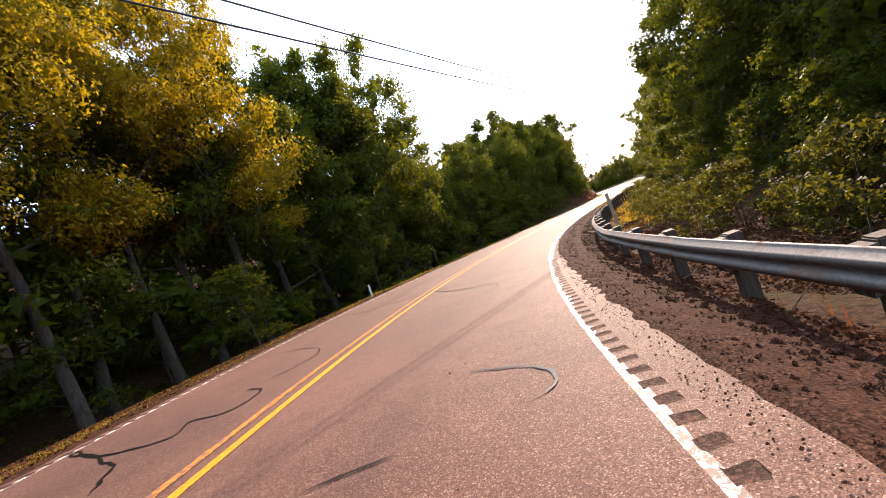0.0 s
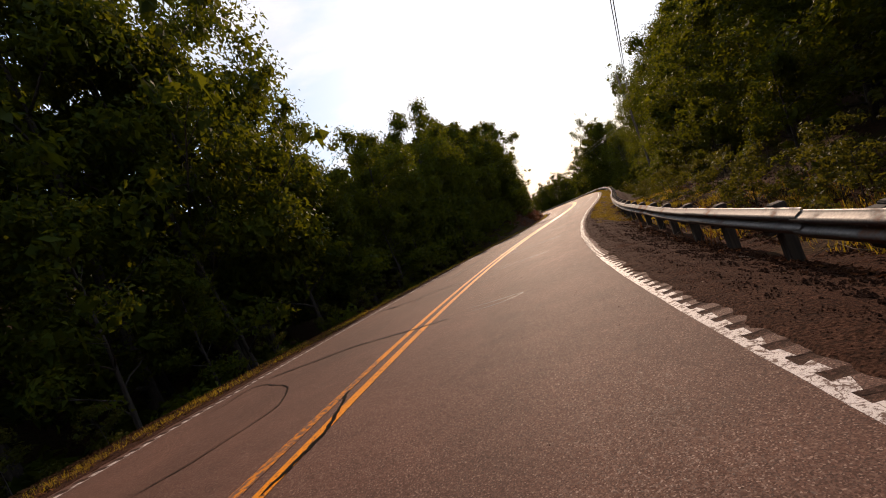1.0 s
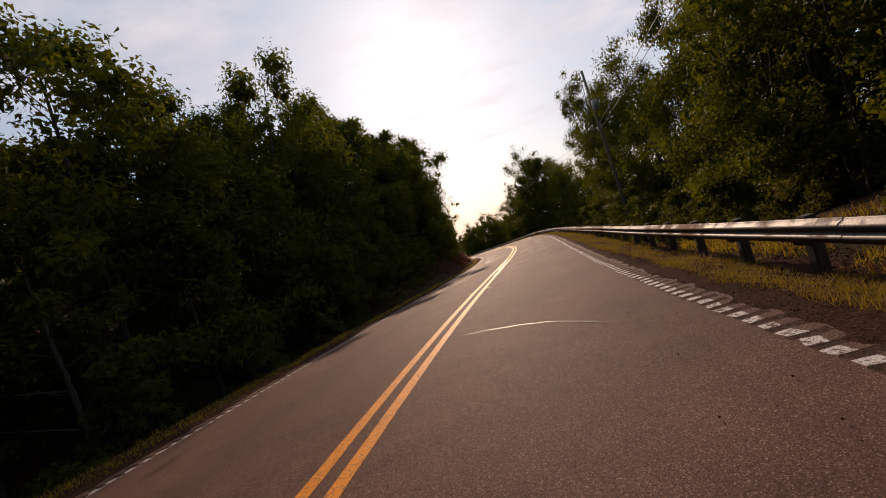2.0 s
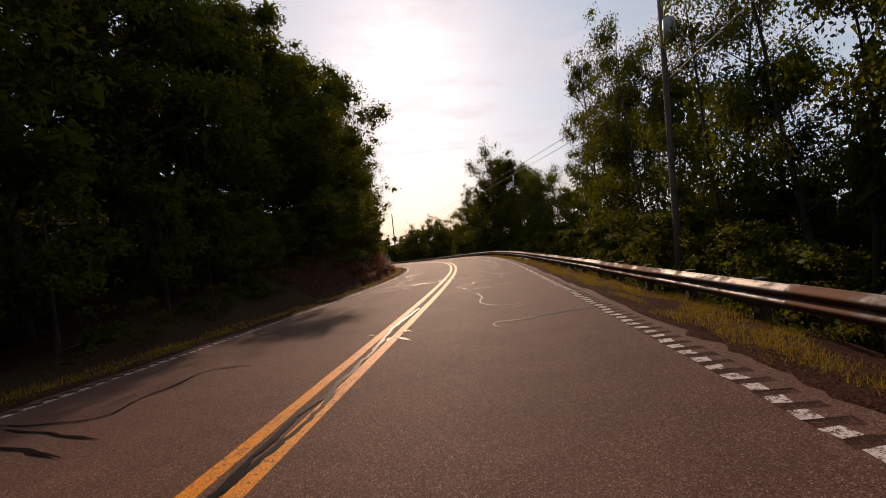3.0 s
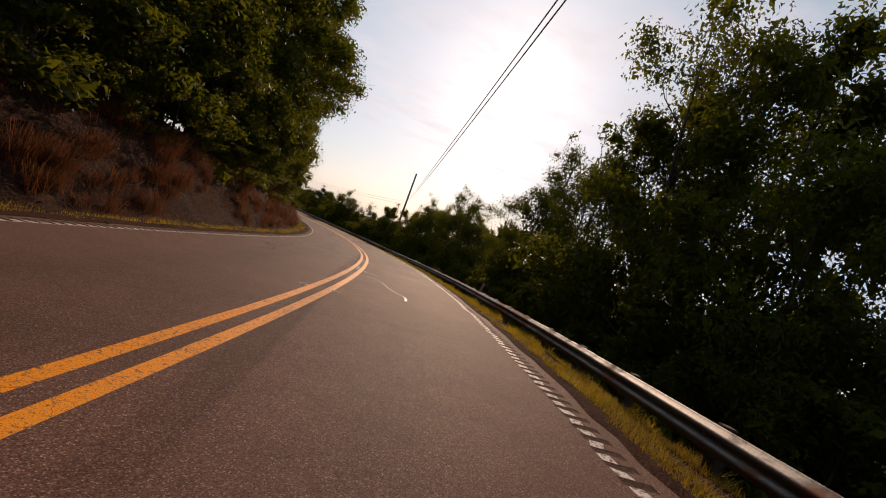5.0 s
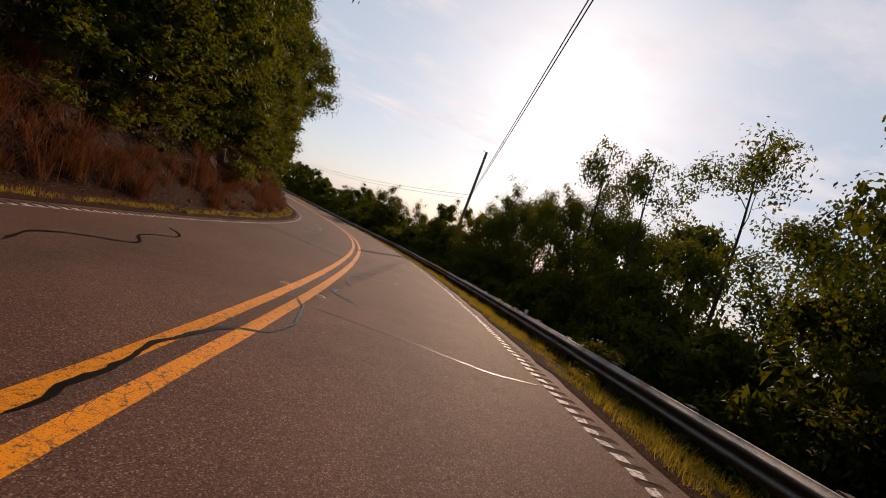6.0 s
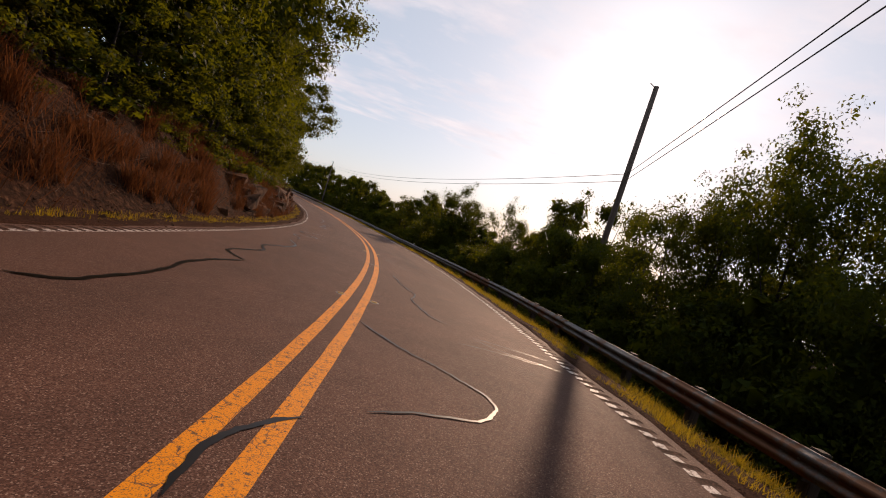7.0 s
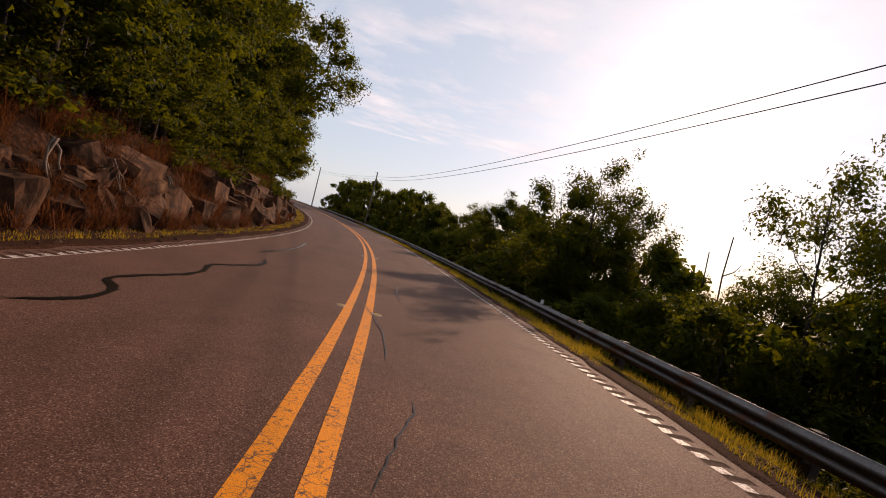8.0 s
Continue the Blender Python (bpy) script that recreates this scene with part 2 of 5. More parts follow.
def asphalt_build(no, li, sh):
    fine = grain(no, li, 140, 3, 0.7)
    broad = grain(no, li, 0.35, 4, 0.6)
    patch = grain(no, li, 2.3, 5, 0.65)
    co = no.new("ShaderNodeNewGeometry").outputs["Position"]
    chips = no.new("ShaderNodeTexVoronoi")
    chips.inputs["Scale"].default_value = 150
    li.new(co, chips.inputs["Vector"])
    one = no.new("ShaderNodeSeparateColor")
    li.new(chips.outputs["Color"], one.inputs[0])
    c = ramp(no, li, one.outputs[0], [(0.0, (0.046, 0.020, 0.014)), (0.45, (0.093, 0.042, 0.028)), (0.80, (0.130, 0.066, 0.046)), (0.94, (0.175, 0.098, 0.072)), (0.97, (0.27, 0.18, 0.14))])
    c = mixed(no, li, 0.6, c, ramp(no, li, fine, [(0.3, (0.55, 0.53, 0.52)), (0.7, (1.35, 1.3, 1.28))]), "MULTIPLY")
    c = mixed(no, li, 0.6, c, ramp(no, li, broad, [(0.3, (0.62, 0.6, 0.6)), (0.7, (1.2, 1.14, 1.12))]), "MULTIPLY")
    c = mixed(no, li, 0.5, c, ramp(no, li, patch, [(0.3, (0.7, 0.68, 0.67)), (0.7, (1.2, 1.18, 1.17))]), "MULTIPLY")
    oil = no.new("ShaderNodeAttribute")
    oil.attribute_name = "oil"
    c = mixed(no, li, oil.outputs["Fac"], c, (0.028, 0.014, 0.010))
    li.new(c, sh.inputs["Base Color"])
    li.new(ramp(no, li, one.outputs[1], [(0.0, (0.9,) * 3), (0.75, (0.8,) * 3), (1.0, (0.62,) * 3)]), sh.inputs["Roughness"])
    sh.inputs["Specular IOR Level"].default_value = 0.16
    relief(no, li, sh, mixed(no, li, 0.5, chips.outputs["Color"], fine), 0.28, 0.002)


def groove_build(no, li, sh):
    """Dirt lying in the milled grooves, with the asphalt showing between."""
    clod = grain(no, li, 34, 5, 0.75)
    fine = grain(no, li, 150, 2, 0.6)
    dirt = ramp(no, li, fine, [(0.3, (0.016, 0.008, 0.005)), (0.7, (0.060, 0.032, 0.022))])
    bare = ramp(no, li, fine, [(0.3, (0.050, 0.023, 0.016)), (0.7, (0.135, 0.070, 0.050))])
    li.new(mixed(no, li, ramp(no, li, clod, [(0.50, (1, 1, 1)), (0.58, (0, 0, 0))]), bare, dirt), sh.inputs["Base Color"])
    sh.inputs["Roughness"].default_value = 0.95
    sh.inputs["Specular IOR Level"].default_value = 0.08
    relief(no, li, sh, clod, 0.6, 0.012)


def paint_build(base, worn, scale, amount, gloss):
    def build(no, li, sh):
        flake = grain(no, li, scale, 5, 0.7)
        crack = grain(no, li, 8.0, kind="DISTANCE_TO_EDGE", bend=0.12)
        c = mixed(no, li, ramp(no, li, flake, [(amount - 0.03, (0, 0, 0)), (amount + 0.03, (1, 1, 1))]), worn, base)
        c = mixed(no, li, ramp(no, li, grain(no, li, 120, 3, 0.7), [(0.36, (0, 0, 0)), (0.46, (1, 1, 1))]), worn, c)
        sound = ramp(no, li, grain(no, li, 2.3, 3, 0.6), [(0.44, (0, 0, 0)), (0.56, (1, 1, 1))])
        whole = mixed(no, li, 1.0, ramp(no, li, crack, [(0.004, (0, 0, 0)), (0.035, (1, 1, 1))]), sound, "LIGHTEN")
        c = mixed(no, li, whole, worn, c)
        li.new(c, sh.inputs["Base Color"])
        sh.inputs["Roughness"].default_value = 0.6
        sh.inputs["Specular IOR Level"].default_value = gloss
        relief(no, li, sh, grain(no, li, 90, 3, 0.7), 0.25, 0.002)
    return build


def simple_build(stops, scale, rough=0.7, metal=0.0, bump=0.3, depth=0.01, stretch=None, detail=4.0, spec=None):
    def build(no, li, sh):
        a = grain(no, li, scale, detail, 0.62, stretch)
        b = grain(no, li, scale * 0.13, 3, 0.55, stretch)
        c = ramp(no, li, a, stops)
        c = mixed(no, li, 0.55, c, ramp(no, li, b, [(0.3, (0.55, 0.55, 0.55)), (0.7, (1.2, 1.2, 1.2))]), "MULTIPLY")
        li.new(c, sh.inputs["Base Color"])
        sh.inputs["Roughness"].default_value, sh.inputs["Metallic"].default_value = rough, metal
        if spec is not None:
            sh.inputs["Specular IOR Level"].default_value = spec
        relief(no, li, sh, a, bump, depth)
    return build


def leaf_build(dark, light, through_light):
    def build(no, li, sh):
        geo = no.new("ShaderNodeNewGeometry")
        c = ramp(no, li, geo.outputs["Random Per Island"], [(0.0, dark), (0.6, light), (1.0, (light[0] * 1.5, light[1] * 1.2, light[2]))])
        c = mixed(no, li, 0.5, c, ramp(no, li, grain(no, li, 0.25, 2), [(0.35, (0.65, 0.7, 0.7)), (0.65, (1.25, 1.15, 0.9))]), "MULTIPLY")
        li.new(c, sh.inputs["Base Color"])
        sh.inputs["Roughness"].default_value = 0.6
        sh.inputs["Specular IOR Level"].default_value = 0.06
        tr = no.new("ShaderNodeBsdfTranslucent")
        li.new(mixed(no, li, 0.75, c, through_light, "MIX"), tr.inputs[0])
        mx = no.new("ShaderNodeMixShader")
        mx.inputs[0].default_value = 0.38
        li.new(sh.outputs[0], mx.inputs[1])
        li.new(tr.outputs[0], mx.inputs[2])
        li.new(mx.outputs[0], no["Material Output"].inputs[0])
    return build


def rail_build(no, li, sh):
    rust = grain(no, li, 2.2, 6, 0.65)
    fine = grain(no, li, 40, 3, 0.6)
    zinc = ramp(no, li, fine, [(0.3, (0.10, 0.092, 0.087)), (0.7, (0.18, 0.168, 0.16))])
    info = no.new("ShaderNodeObjectInfo")
    old = ramp(no, li, info.outputs["Random"], [(0.55, (0.0,) * 3), (0.9, (0.16,) * 3)])
    more = no.new("ShaderNodeMath")
    li.new(rust, more.inputs[0])
    li.new(old, more.inputs[1])
    rust = more.outputs[0]
    mask = ramp(no, li, rust, [(0.56, (0, 0, 0)), (0.66, (1, 1, 1))])
    li.new(mixed(no, li, mask, zinc, (0.16, 0.065, 0.03)), sh.inputs["Base Color"])
    li.new(ramp(no, li, rust, [(0.55, (0.6,) * 3), (0.65, (0.1,) * 3)]), sh.inputs["Metallic"])
    li.new(ramp(no, li, rust, [(0.5, (0.56,) * 3), (0.65, (0.9,) * 3)]), sh.inputs["Roughness"])
    relief(no, li, sh, fine, 0.15, 0.003)


def ground_build(no, li, sh):
    a = grain(no, li, 14, 5, 0.7)
    b = grain(no, li, 0.5, 4, 0.6)
    c = ramp(no, li, a, [(0.3, (0.016, 0.009, 0.006)), (0.5, (0.042, 0.021, 0.012)), (0.72, (0.095, 0.048, 0.026))])
    c = mixed(no, li, ramp(no, li, b, [(0.48, (0, 0, 0)), (0.62, (0.8, 0.8, 0.8))]), c, ramp(no, li, a, [(0.3, (0.016, 0.013, 0.005)), (0.7, (0.06, 0.044, 0.016))]))
    li.new(c, sh.inputs["Base Color"])
    sh.inputs["Roughness"].default_value = 0.95
    sh.inputs["Specular IOR Level"].default_value = 0.04
    relief(no, li, sh, a, 0.9, 0.05)


def cloud_build(no, li, sh):
    a = grain(no, li, 0.0016, 7, 0.62, (1.0, 1.3, 1.0))
    fac = ramp(no, li, a, [(0.46, (0.0, 0.0, 0.0)), (0.57, (0.30, 0.30, 0.30)), (0.72, (0.62, 0.62, 0.62))])
    glow, clear, mx = no.new("ShaderNodeEmission"), no.new("ShaderNodeBsdfTransparent"), no.new("ShaderNodeMixShader")
    li.new(ramp(no, li, grain(no, li, 0.003, 5, 0.6), [(0.35, (0.80, 0.80, 0.84)), (0.65, (1.0, 0.99, 0.98))]), glow.inputs[0])
    glow.inputs[1].default_value = 1.55
    li.new(fac, mx.inputs[0])
    li.new(clear.outputs[0], mx.inputs[1])
    li.new(glow.outputs[0], mx.inputs[2])
    li.new(mx.outputs[0], no["Material Output"].inputs[0])


M_CLOUD = material("thin_cloud", cloud_build)
M_ASPHALT = material("asphalt", asphalt_build)
M_YELLOW = material("yellow_paint", paint_build((0.74, 0.235, 0.001), (0.10, 0.05, 0.03), 24, 0.40, 0.20))
M_YELLOW_WORN = material("worn_yellow_paint", paint_build((0.62, 0.20, 0.01), (0.13, 0.066, 0.046), 16, 0.50, 0.15))
M_WHITE = material("white_paint", paint_build((0.58, 0.51, 0.47), (0.11, 0.062, 0.047), 22, 0.455, 0.12))
M_WHITE_WORN = material("worn_white_paint", paint_build((0.46, 0.40, 0.36), (0.12, 0.070, 0.055), 22, 0.475, 0.10))
M_TAR = material("tar", simple_build([(0.3, (0.004, 0.003, 0.002)), (0.7, (0.012, 0.008, 0.006))], 30, 0.38, bump=0.15, depth=0.002, spec=0.20))
M_GROOVE = material("groove_dirt", groove_build)
M_GRAVEL = material("gravel", simple_build([(0.3, (0.009, 0.005, 0.004)), (0.5, (0.044, 0.018, 0.010)), (0.66, (0.088, 0.040, 0.025)), (0.78, (0.19, 0.11, 0.08))], 42, 0.95, bump=0.9, depth=0.03, spec=0.04))
M_GROUND = material("leaf_litter", ground_build)
M_RAIL = material("galvanised_steel", rail_build)
M_WOOD = material("weathered_wood", simple_build([(0.3, (0.016, 0.010, 0.007)), (0.7, (0.06, 0.040, 0.028))], 30, 0.85, bump=0.5, depth=0.01, stretch=(1, 1, 0.08)))
M_PALE = material("pale_wood", simple_build([(0.3, (0.20, 0.13, 0.08)), (0.7, (0.42, 0.31, 0.21))], 30, 0.8, bump=0.3, depth=0.005, stretch=(1, 1, 0.08)))
M_POLE = material("pole_wood", simple_build([(0.3, (0.045, 0.032, 0.025)), (0.7, (0.14, 0.105, 0.085))], 26, 0.85, bump=0.4, depth=0.01, stretch=(1, 1, 0.06)))
M_BARK = material("bark", simple_build([(0.3, (0.012, 0.008, 0.006)), (0.7, (0.060, 0.042, 0.031))], 16, 0.95, bump=0.8, depth=0.03, stretch=(1, 1, 0.25)))
M_ROCK = material("rock", simple_build([(0.34, (0.016, 0.009, 0.006)), (0.46, (0.062, 0.027, 0.014)), (0.60, (0.14, 0.063, 0.032)), (0.74, (0.25, 0.13, 0.07))], 3.2, 0.88, bump=0.8, depth=0.06, detail=9, spec=0.15, stretch=(1, 1, 0.55)))
# brighter copy of the dead leaves, with the left verge's sunlight in its colour
M_LITTER_SUN_TONED = material("sun_toned_dry_leaves", simple_build([(0.35, (0.035, 0.014, 0.007)), (0.65, (0.12, 0.052, 0.022))], 24, 0.95, bump=0.1, depth=0.003, spec=0.0))
M_STICK = material("dead_wood", simple_build([(0.3, (0.06, 0.038, 0.026)), (0.7, (0.24, 0.17, 0.12))], 40, 0.8, bump=0.2, depth=0.003))
M_WIRE = material("wire", simple_build([(0.3, (0.012, 0.012, 0.012)), (0.7, (0.03, 0.03, 0.03))], 20, 0.6))
M_METAL = material("grey_metal", simple_build([(0.3, (0.16, 0.16, 0.16)), (0.7, (0.28, 0.28, 0.28))], 12, 0.5, 0.4, 0.1))
M_PLASTIC = material("white_plastic", simple_build([(0.3, (0.5, 0.5, 0.48)), (0.7, (0.7, 0.7, 0.66))], 14, 0.45, bump=0.05))
M_BOTTLE = material("green_plastic", simple_build([(0.3, (0.01, 0.22, 0.07)), (0.7, (0.03, 0.36, 0.12))], 20, 0.25, bump=0.1))
M_AMBER = material("amber_plastic", simple_build([(0.3, (0.5, 0.24, 0.03)), (0.7, (0.72, 0.36, 0.05))], 25, 0.35, bump=0.1))
M_GLUE = material("marker_bed", simple_build([(0.3, (0.2, 0.18, 0.16)), (0.7, (0.42, 0.39, 0.35))], 40, 0.8, bump=0.5))
M_LEAF = material("leaves", leaf_build((0.009, 0.017, 0.003), (0.038, 0.054, 0.005), (0.19, 0.185, 0.006)))
# golden copy of the leaves: sunlight on the left trees put into the colour
M_LEAF_SUN_TONED = material("sun_toned_leaves", leaf_build((0.038, 0.036, 0.004), (0.15, 0.105, 0.005), (0.52, 0.35, 0.004)))
M_GRASS = material("grass", leaf_build((0.085, 0.066, 0.010), (0.31, 0.215, 0.018), (0.62, 0.42, 0.022)))
M_OLIVE = material("drying_grass", leaf_build((0.068, 0.050, 0.011), (0.22, 0.150, 0.019), (0.44, 0.28, 0.020)))
M_DRY = material("dry_grass", leaf_build((0.036, 0.016, 0.009), (0.125, 0.046, 0.018), (0.20, 0.070, 0.022)))
M_SHRUB = material("shrub_leaves", leaf_build((0.012, 0.019, 0.004), (0.038, 0.043, 0.007), (0.18, 0.155, 0.012)))
M_LITTER = material("dead_leaves", simple_build([(0.35, (0.012, 0.005, 0.003)), (0.65, (0.045, 0.019, 0.010))], 24, 0.95, bump=0.1, depth=0.003, spec=0.0))
M_BANK = material("bank_soil", simple_build([(0.3, (0.010, 0.005, 0.0035)), (0.5, (0.032, 0.015, 0.009)), (0.64, (0.07, 0.031, 0.017)), (0.78, (0.17, 0.105, 0.07))], 9, 0.95, bump=0.9, depth=0.08, detail=8, spec=0.05))

# ---------------------------------------------------------------- ground, road, shoulders
core = np.arange(-190, 190.1, 2.0)
ring = 190 * 1.22 ** np.arange(1, 19)
axis = np.concatenate([-ring[::-1], core, ring])
mid = P_S[160][:2]
gx, gy = np.meshgrid(axis + mid[0], axis + mid[1], indexing="ij")
flat = np.stack([gx.ravel(), gy.ravel()], 1)
near = np.empty(len(flat), int)
for k in range(0, len(flat), 4000):
    near[k:k + 4000] = ((flat[k:k + 4000, None] - P_S[None, :, :2]) ** 2).sum(2).argmin(1)
off = flat - P_S[near, :2]
level_right = R_S[near, :2] / np.linalg.norm(R_S[near, :2], axis=1)[:, None]
dd = (off * level_right).sum(1)
far = np.linalg.norm(off, axis=1)
sd = np.sign(dd) * np.where(far > np.abs(dd) + 1, far, np.abs(dd))
gz = ground_z(SS[near], np.clip(sd, -70, 70)) - 0.22 * (1 - ease(4.5, 8, np.abs(sd)))
lump = np.array([noise.noise(Vector((x * 0.11, y * 0.11, 0))) + 0.4 * noise.noise(Vector((x * 0.4, y * 0.4, 3))) for x, y in flat])
gz += 0.7 * lump * ease(6, 16, np.abs(sd))
gz -= 0.8 * ease(4.6, 5.6, -sd) * (1 - ease(9.0, 9.9, -sd)) * ease(82, 92, SS[near]) * (1 - ease(244, 251, SS[near]))
gz = np.where(far > 80, gz - 0.02 * (far - 80), gz)
v, f = strip(np.stack([flat[:, 0], flat[:, 1], gz], 1).reshape(*gx.shape, 3))
ground = mesh_object("ground", v, f, M_GROUND)
tagged(ground, "wooded hillside ground covered in brown leaf litter", "ground", kind="structure")

v, f = strip(np.stack(np.meshgrid(np.linspace(-14000, 14000, 9), np.linspace(-14000, 14000, 9), [900.0], indexing="ij"), -1)[:, :, 0])
tagged(mesh_object("backdrop_cloud", v, f, M_CLOUD), "thin broken high cloud across the bright sky", "sky", kind="structure")

sr = np.arange(S0, S1 + 0.1, 1.0)
cols = np.concatenate([np.linspace(-3.86, 3.45, 30)])
v, f = strip(lay(sr[:, None], cols[None], 0.0))
road = mesh_object("road", v, f, M_ASPHALT)
# oil-darkened middle of each lane
oily = np.array([[sum(math.exp(-((q - m - 0.25 * noise.noise(Vector((a * 0.05, m, 0)))) / w) ** 2) * k for m, w, k in ((1.85, 0.42, 0.34), (-2.0, 0.45, 0.42), (2.95, 0.2, 0.10), (-0.95, 0.2, 0.12)))
                  * max(0.0, 0.55 + 0.9 * noise.noise(Vector((a * 0.09, q * 0.5, 5)))) for q in cols] for a in sr])
road.data.attributes.new("oil", "FLOAT", "POINT").data.foreach_set("value", oily.ravel().tolist())
tagged(road, "worn two-lane asphalt road with sealed cracks", "road", kind="structure")


def edge_strip(name, d0, d1, paint, groove, sa, sb, pitch, label, white=M_WHITE):
    """The pavement's milled edge: real grooves across it, and the worn white line over or beside them."""
    sign = 1 if d0 > 0 else -1
    cuts, deep = [0.0, 0.03, 0.06, 0.09, 0.12], [0.0, -0.004, -0.006, -0.004, 0.0]
    c = np.array(sorted({d0, d1, *(sign * p for p in paint), *(sign * g for g in groove), *(sign * (g + k) for g, k in zip(groove, (0.02, -0.02)))}))
    n = int((sb - sa) / pitch)
    rng = np.random.default_rng(int(sa * 3 + abs(d0) * 100 + 900))
    s = np.array([sa + i * pitch + q for i in range(n) for q in cuts])
    z = np.array([q for i in range(n) for q in deep])
    s[-1] = sa + n * pitch
    inside = (np.abs(c) > groove[0] + 0.01) & (np.abs(c) < groove[1] - 0.01)
    worn = rng.normal(size=(len(s), len(c))) * 0.010
    shift = np.repeat(rng.normal(size=n) * 0.018, 5)[:, None] + rng.normal(size=(len(s), len(c))) * 0.006
    shift = np.where(inside[None], shift, 0.12 * shift)
    shift[:, [0, -1]] = worn[:, [0, -1]] = 0
    worn[[0, -1]] = 0
    v, f = strip(lay(s[:, None] + worn, c[None] + shift, z[:, None] * inside[None]))
    ob = mesh_object(name, v, f, [M_ASPHALT, white, M_GROOVE], flat=True)
    mids = np.abs((c[1:] + c[:-1]) / 2)
    in_groove, in_paint = (mids > groove[0]) & (mids < groove[1]), (mids > paint[0]) & (mids < paint[1])
    cut = np.array([1, 1, 1, 1, 0])[np.arange(len(s) - 1) % 5].astype(bool)
    ids = np.where(cut[:, None] & in_groove[None], 2, np.where(in_paint[None], 1, 0))
    ob.data.polygons.foreach_set("material_index", ids.ravel().tolist())
    return tagged(ob, label, "road edge", kind="structure")


edge_strip("road_edge_1", 3.45, 4.06, (3.555, 3.625), (3.605, 3.745), S0, 22, 0.25, "milled rumble strip beside a worn white edge line", M_WHITE_WORN)
edge_strip("road_edge_4", 3.45, 4.00, (3.53, 3.67), (3.60, 3.86), 22, 36, 0.25, "milled rumble strip beside a worn white edge line")
edge_strip("road_edge_2", 3.45, 4.00, (3.54, 3.67), (3.52, 3.80), 36, 300, 0.25, "milled rumble strip cut through a worn white edge line")
edge_strip("road_edge_3", -3.86, -4.45, (3.96, 4.08), (3.98, 4.24), S0, 300, 0.25, "milled rumble strip cut through a worn white edge line")


def ribbon(name, s, d, width, z, mat, label, category, jag=0.0):
    """A flat painted or poured line through (s, d)."""
    s, d = np.asarray(s, float), np.asarray(d, float)
    p = lay(s, d, z)
    t = np.gradient(p, axis=0)
    t /= np.linalg.norm(t, axis=1)[:, None]
    side = np.cross(t, (0, 0, 1.0))
    side /= np.linalg.norm(side, axis=1)[:, None]
    w = np.broadcast_to(np.asarray(width, float), s.shape)[:, None] / 2
    rng = np.random.default_rng(len(s) + 1000 + int(s[0] * 10))
    wl_, wr_ = w * (1 + jag * rng.normal(size=w.shape)), w * (1 + jag * rng.normal(size=w.shape))
    r = along(R_S, s)
    lift = (side @ np.array([0, 0, 1.0]))[:, None]
    across = side - lift * 0
    tilt = (across * r).sum(1)[:, None] * r
    a, b = p - tilt * wl_, p + tilt * wr_
    fwd = across - (across * r).sum(1)[:, None] * r
    a, b = a - fwd * wl_, b + fwd * wr_
    v, f = strip(np.stack([a, b], 1))
    return tagged(mesh_object(name, v, f, mat), label, category, kind="structure")


sl = np.arange(S0, 305, 0.5)
worn_part = sl[sl <= 33]
sl_rest = sl[sl >= 33]
LINE_S = [-10, 15, 39, 78, 128, 164, 189, 305]
ribbon("centre_line_3", worn_part, np.interp(worn_part, LINE_S, [-0.21, -0.21, -0.17, -0.075, -0.09, -0.14, -0.125, -0.125]), 0.14, 0.004, M_YELLOW_WORN, "mostly worn away orange-yellow centre line on the asphalt", "road marking", 0.03)
ribbon("centre_line_1", sl_rest, np.interp(sl_rest, LINE_S, [-0.21, -0.21, -0.17, -0.075, -0.09, -0.14, -0.125, -0.125]), 0.14, 0.004, M_YELLOW, "worn cracked orange-yellow centre line on the asphalt", "road marking", 0.03)
ribbon("centre_line_2", sl, np.interp(sl, LINE_S, [0.10, 0.10, 0.125, 0.245, 0.22, 0.185, 0.205, 0.205]), 0.145, 0.004, M_YELLOW, "worn cracked orange-yellow centre line on the asphalt", "road marking", 0.03)

# gravel shoulders, from the pavement's edge down into the ground
for name, sign, wide in (("shoulder_right", 1, 2.2), ("shoulder_left", -1, 1.7)):
    e = np.array([0.0, 0.05, 0.16, 0.32, 0.55, 0.85, 1.2, 1.7, 2.2, 2.8]) * (wide / 2.2)
    s_ = np.concatenate([np.arange(S0, 70, 0.12), np.arange(70, 300, 0.5)])
    rng = np.random.default_rng(5)
    lip = np.interp(s_, [-10, 12, 17, 24, 29, 46, 56, 70, 300], [4.03, 4.03, 3.98, 3.80, 3.73, 3.73, 3.86, 3.92, 3.92]) if sign > 0 else np.full(len(s_), 4.30)
    lip = lip + 0.028 * rng.normal(size=len(s_)) + np.array([0.05 * noise.noise(Vector((a * 0.4, 0, sign))) + 0.05 * noise.noise(Vector((a * 2.1, 3, sign))) for a in s_])
    lip = np.minimum(lip, 4.015 if sign > 0 else 4.40)
    d_ = sign * (lip[:, None] + e[None])
    z_ = on_ground(s_[:, None], d_)
    edge = lay(s_[:, None], d_)[..., 2]
    bumpy = rng.normal(size=z_.shape[:2]) * 0.014
    over = np.abs(d_) < ((4.02 + 0.06 * (s_[:, None] < 22.2)) if sign > 0 else 4.47)
    z_[..., 2] = np.where(over, edge + 0.012 + np.abs(bumpy) * 0.5, z_[..., 2] + 0.015 + bumpy)
    z_[:, 0, 2] = edge[:, 0] - 0.012
    z_[:, -1, 2] -= 0.35
    v, f = strip(z_ if sign < 0 else z_)
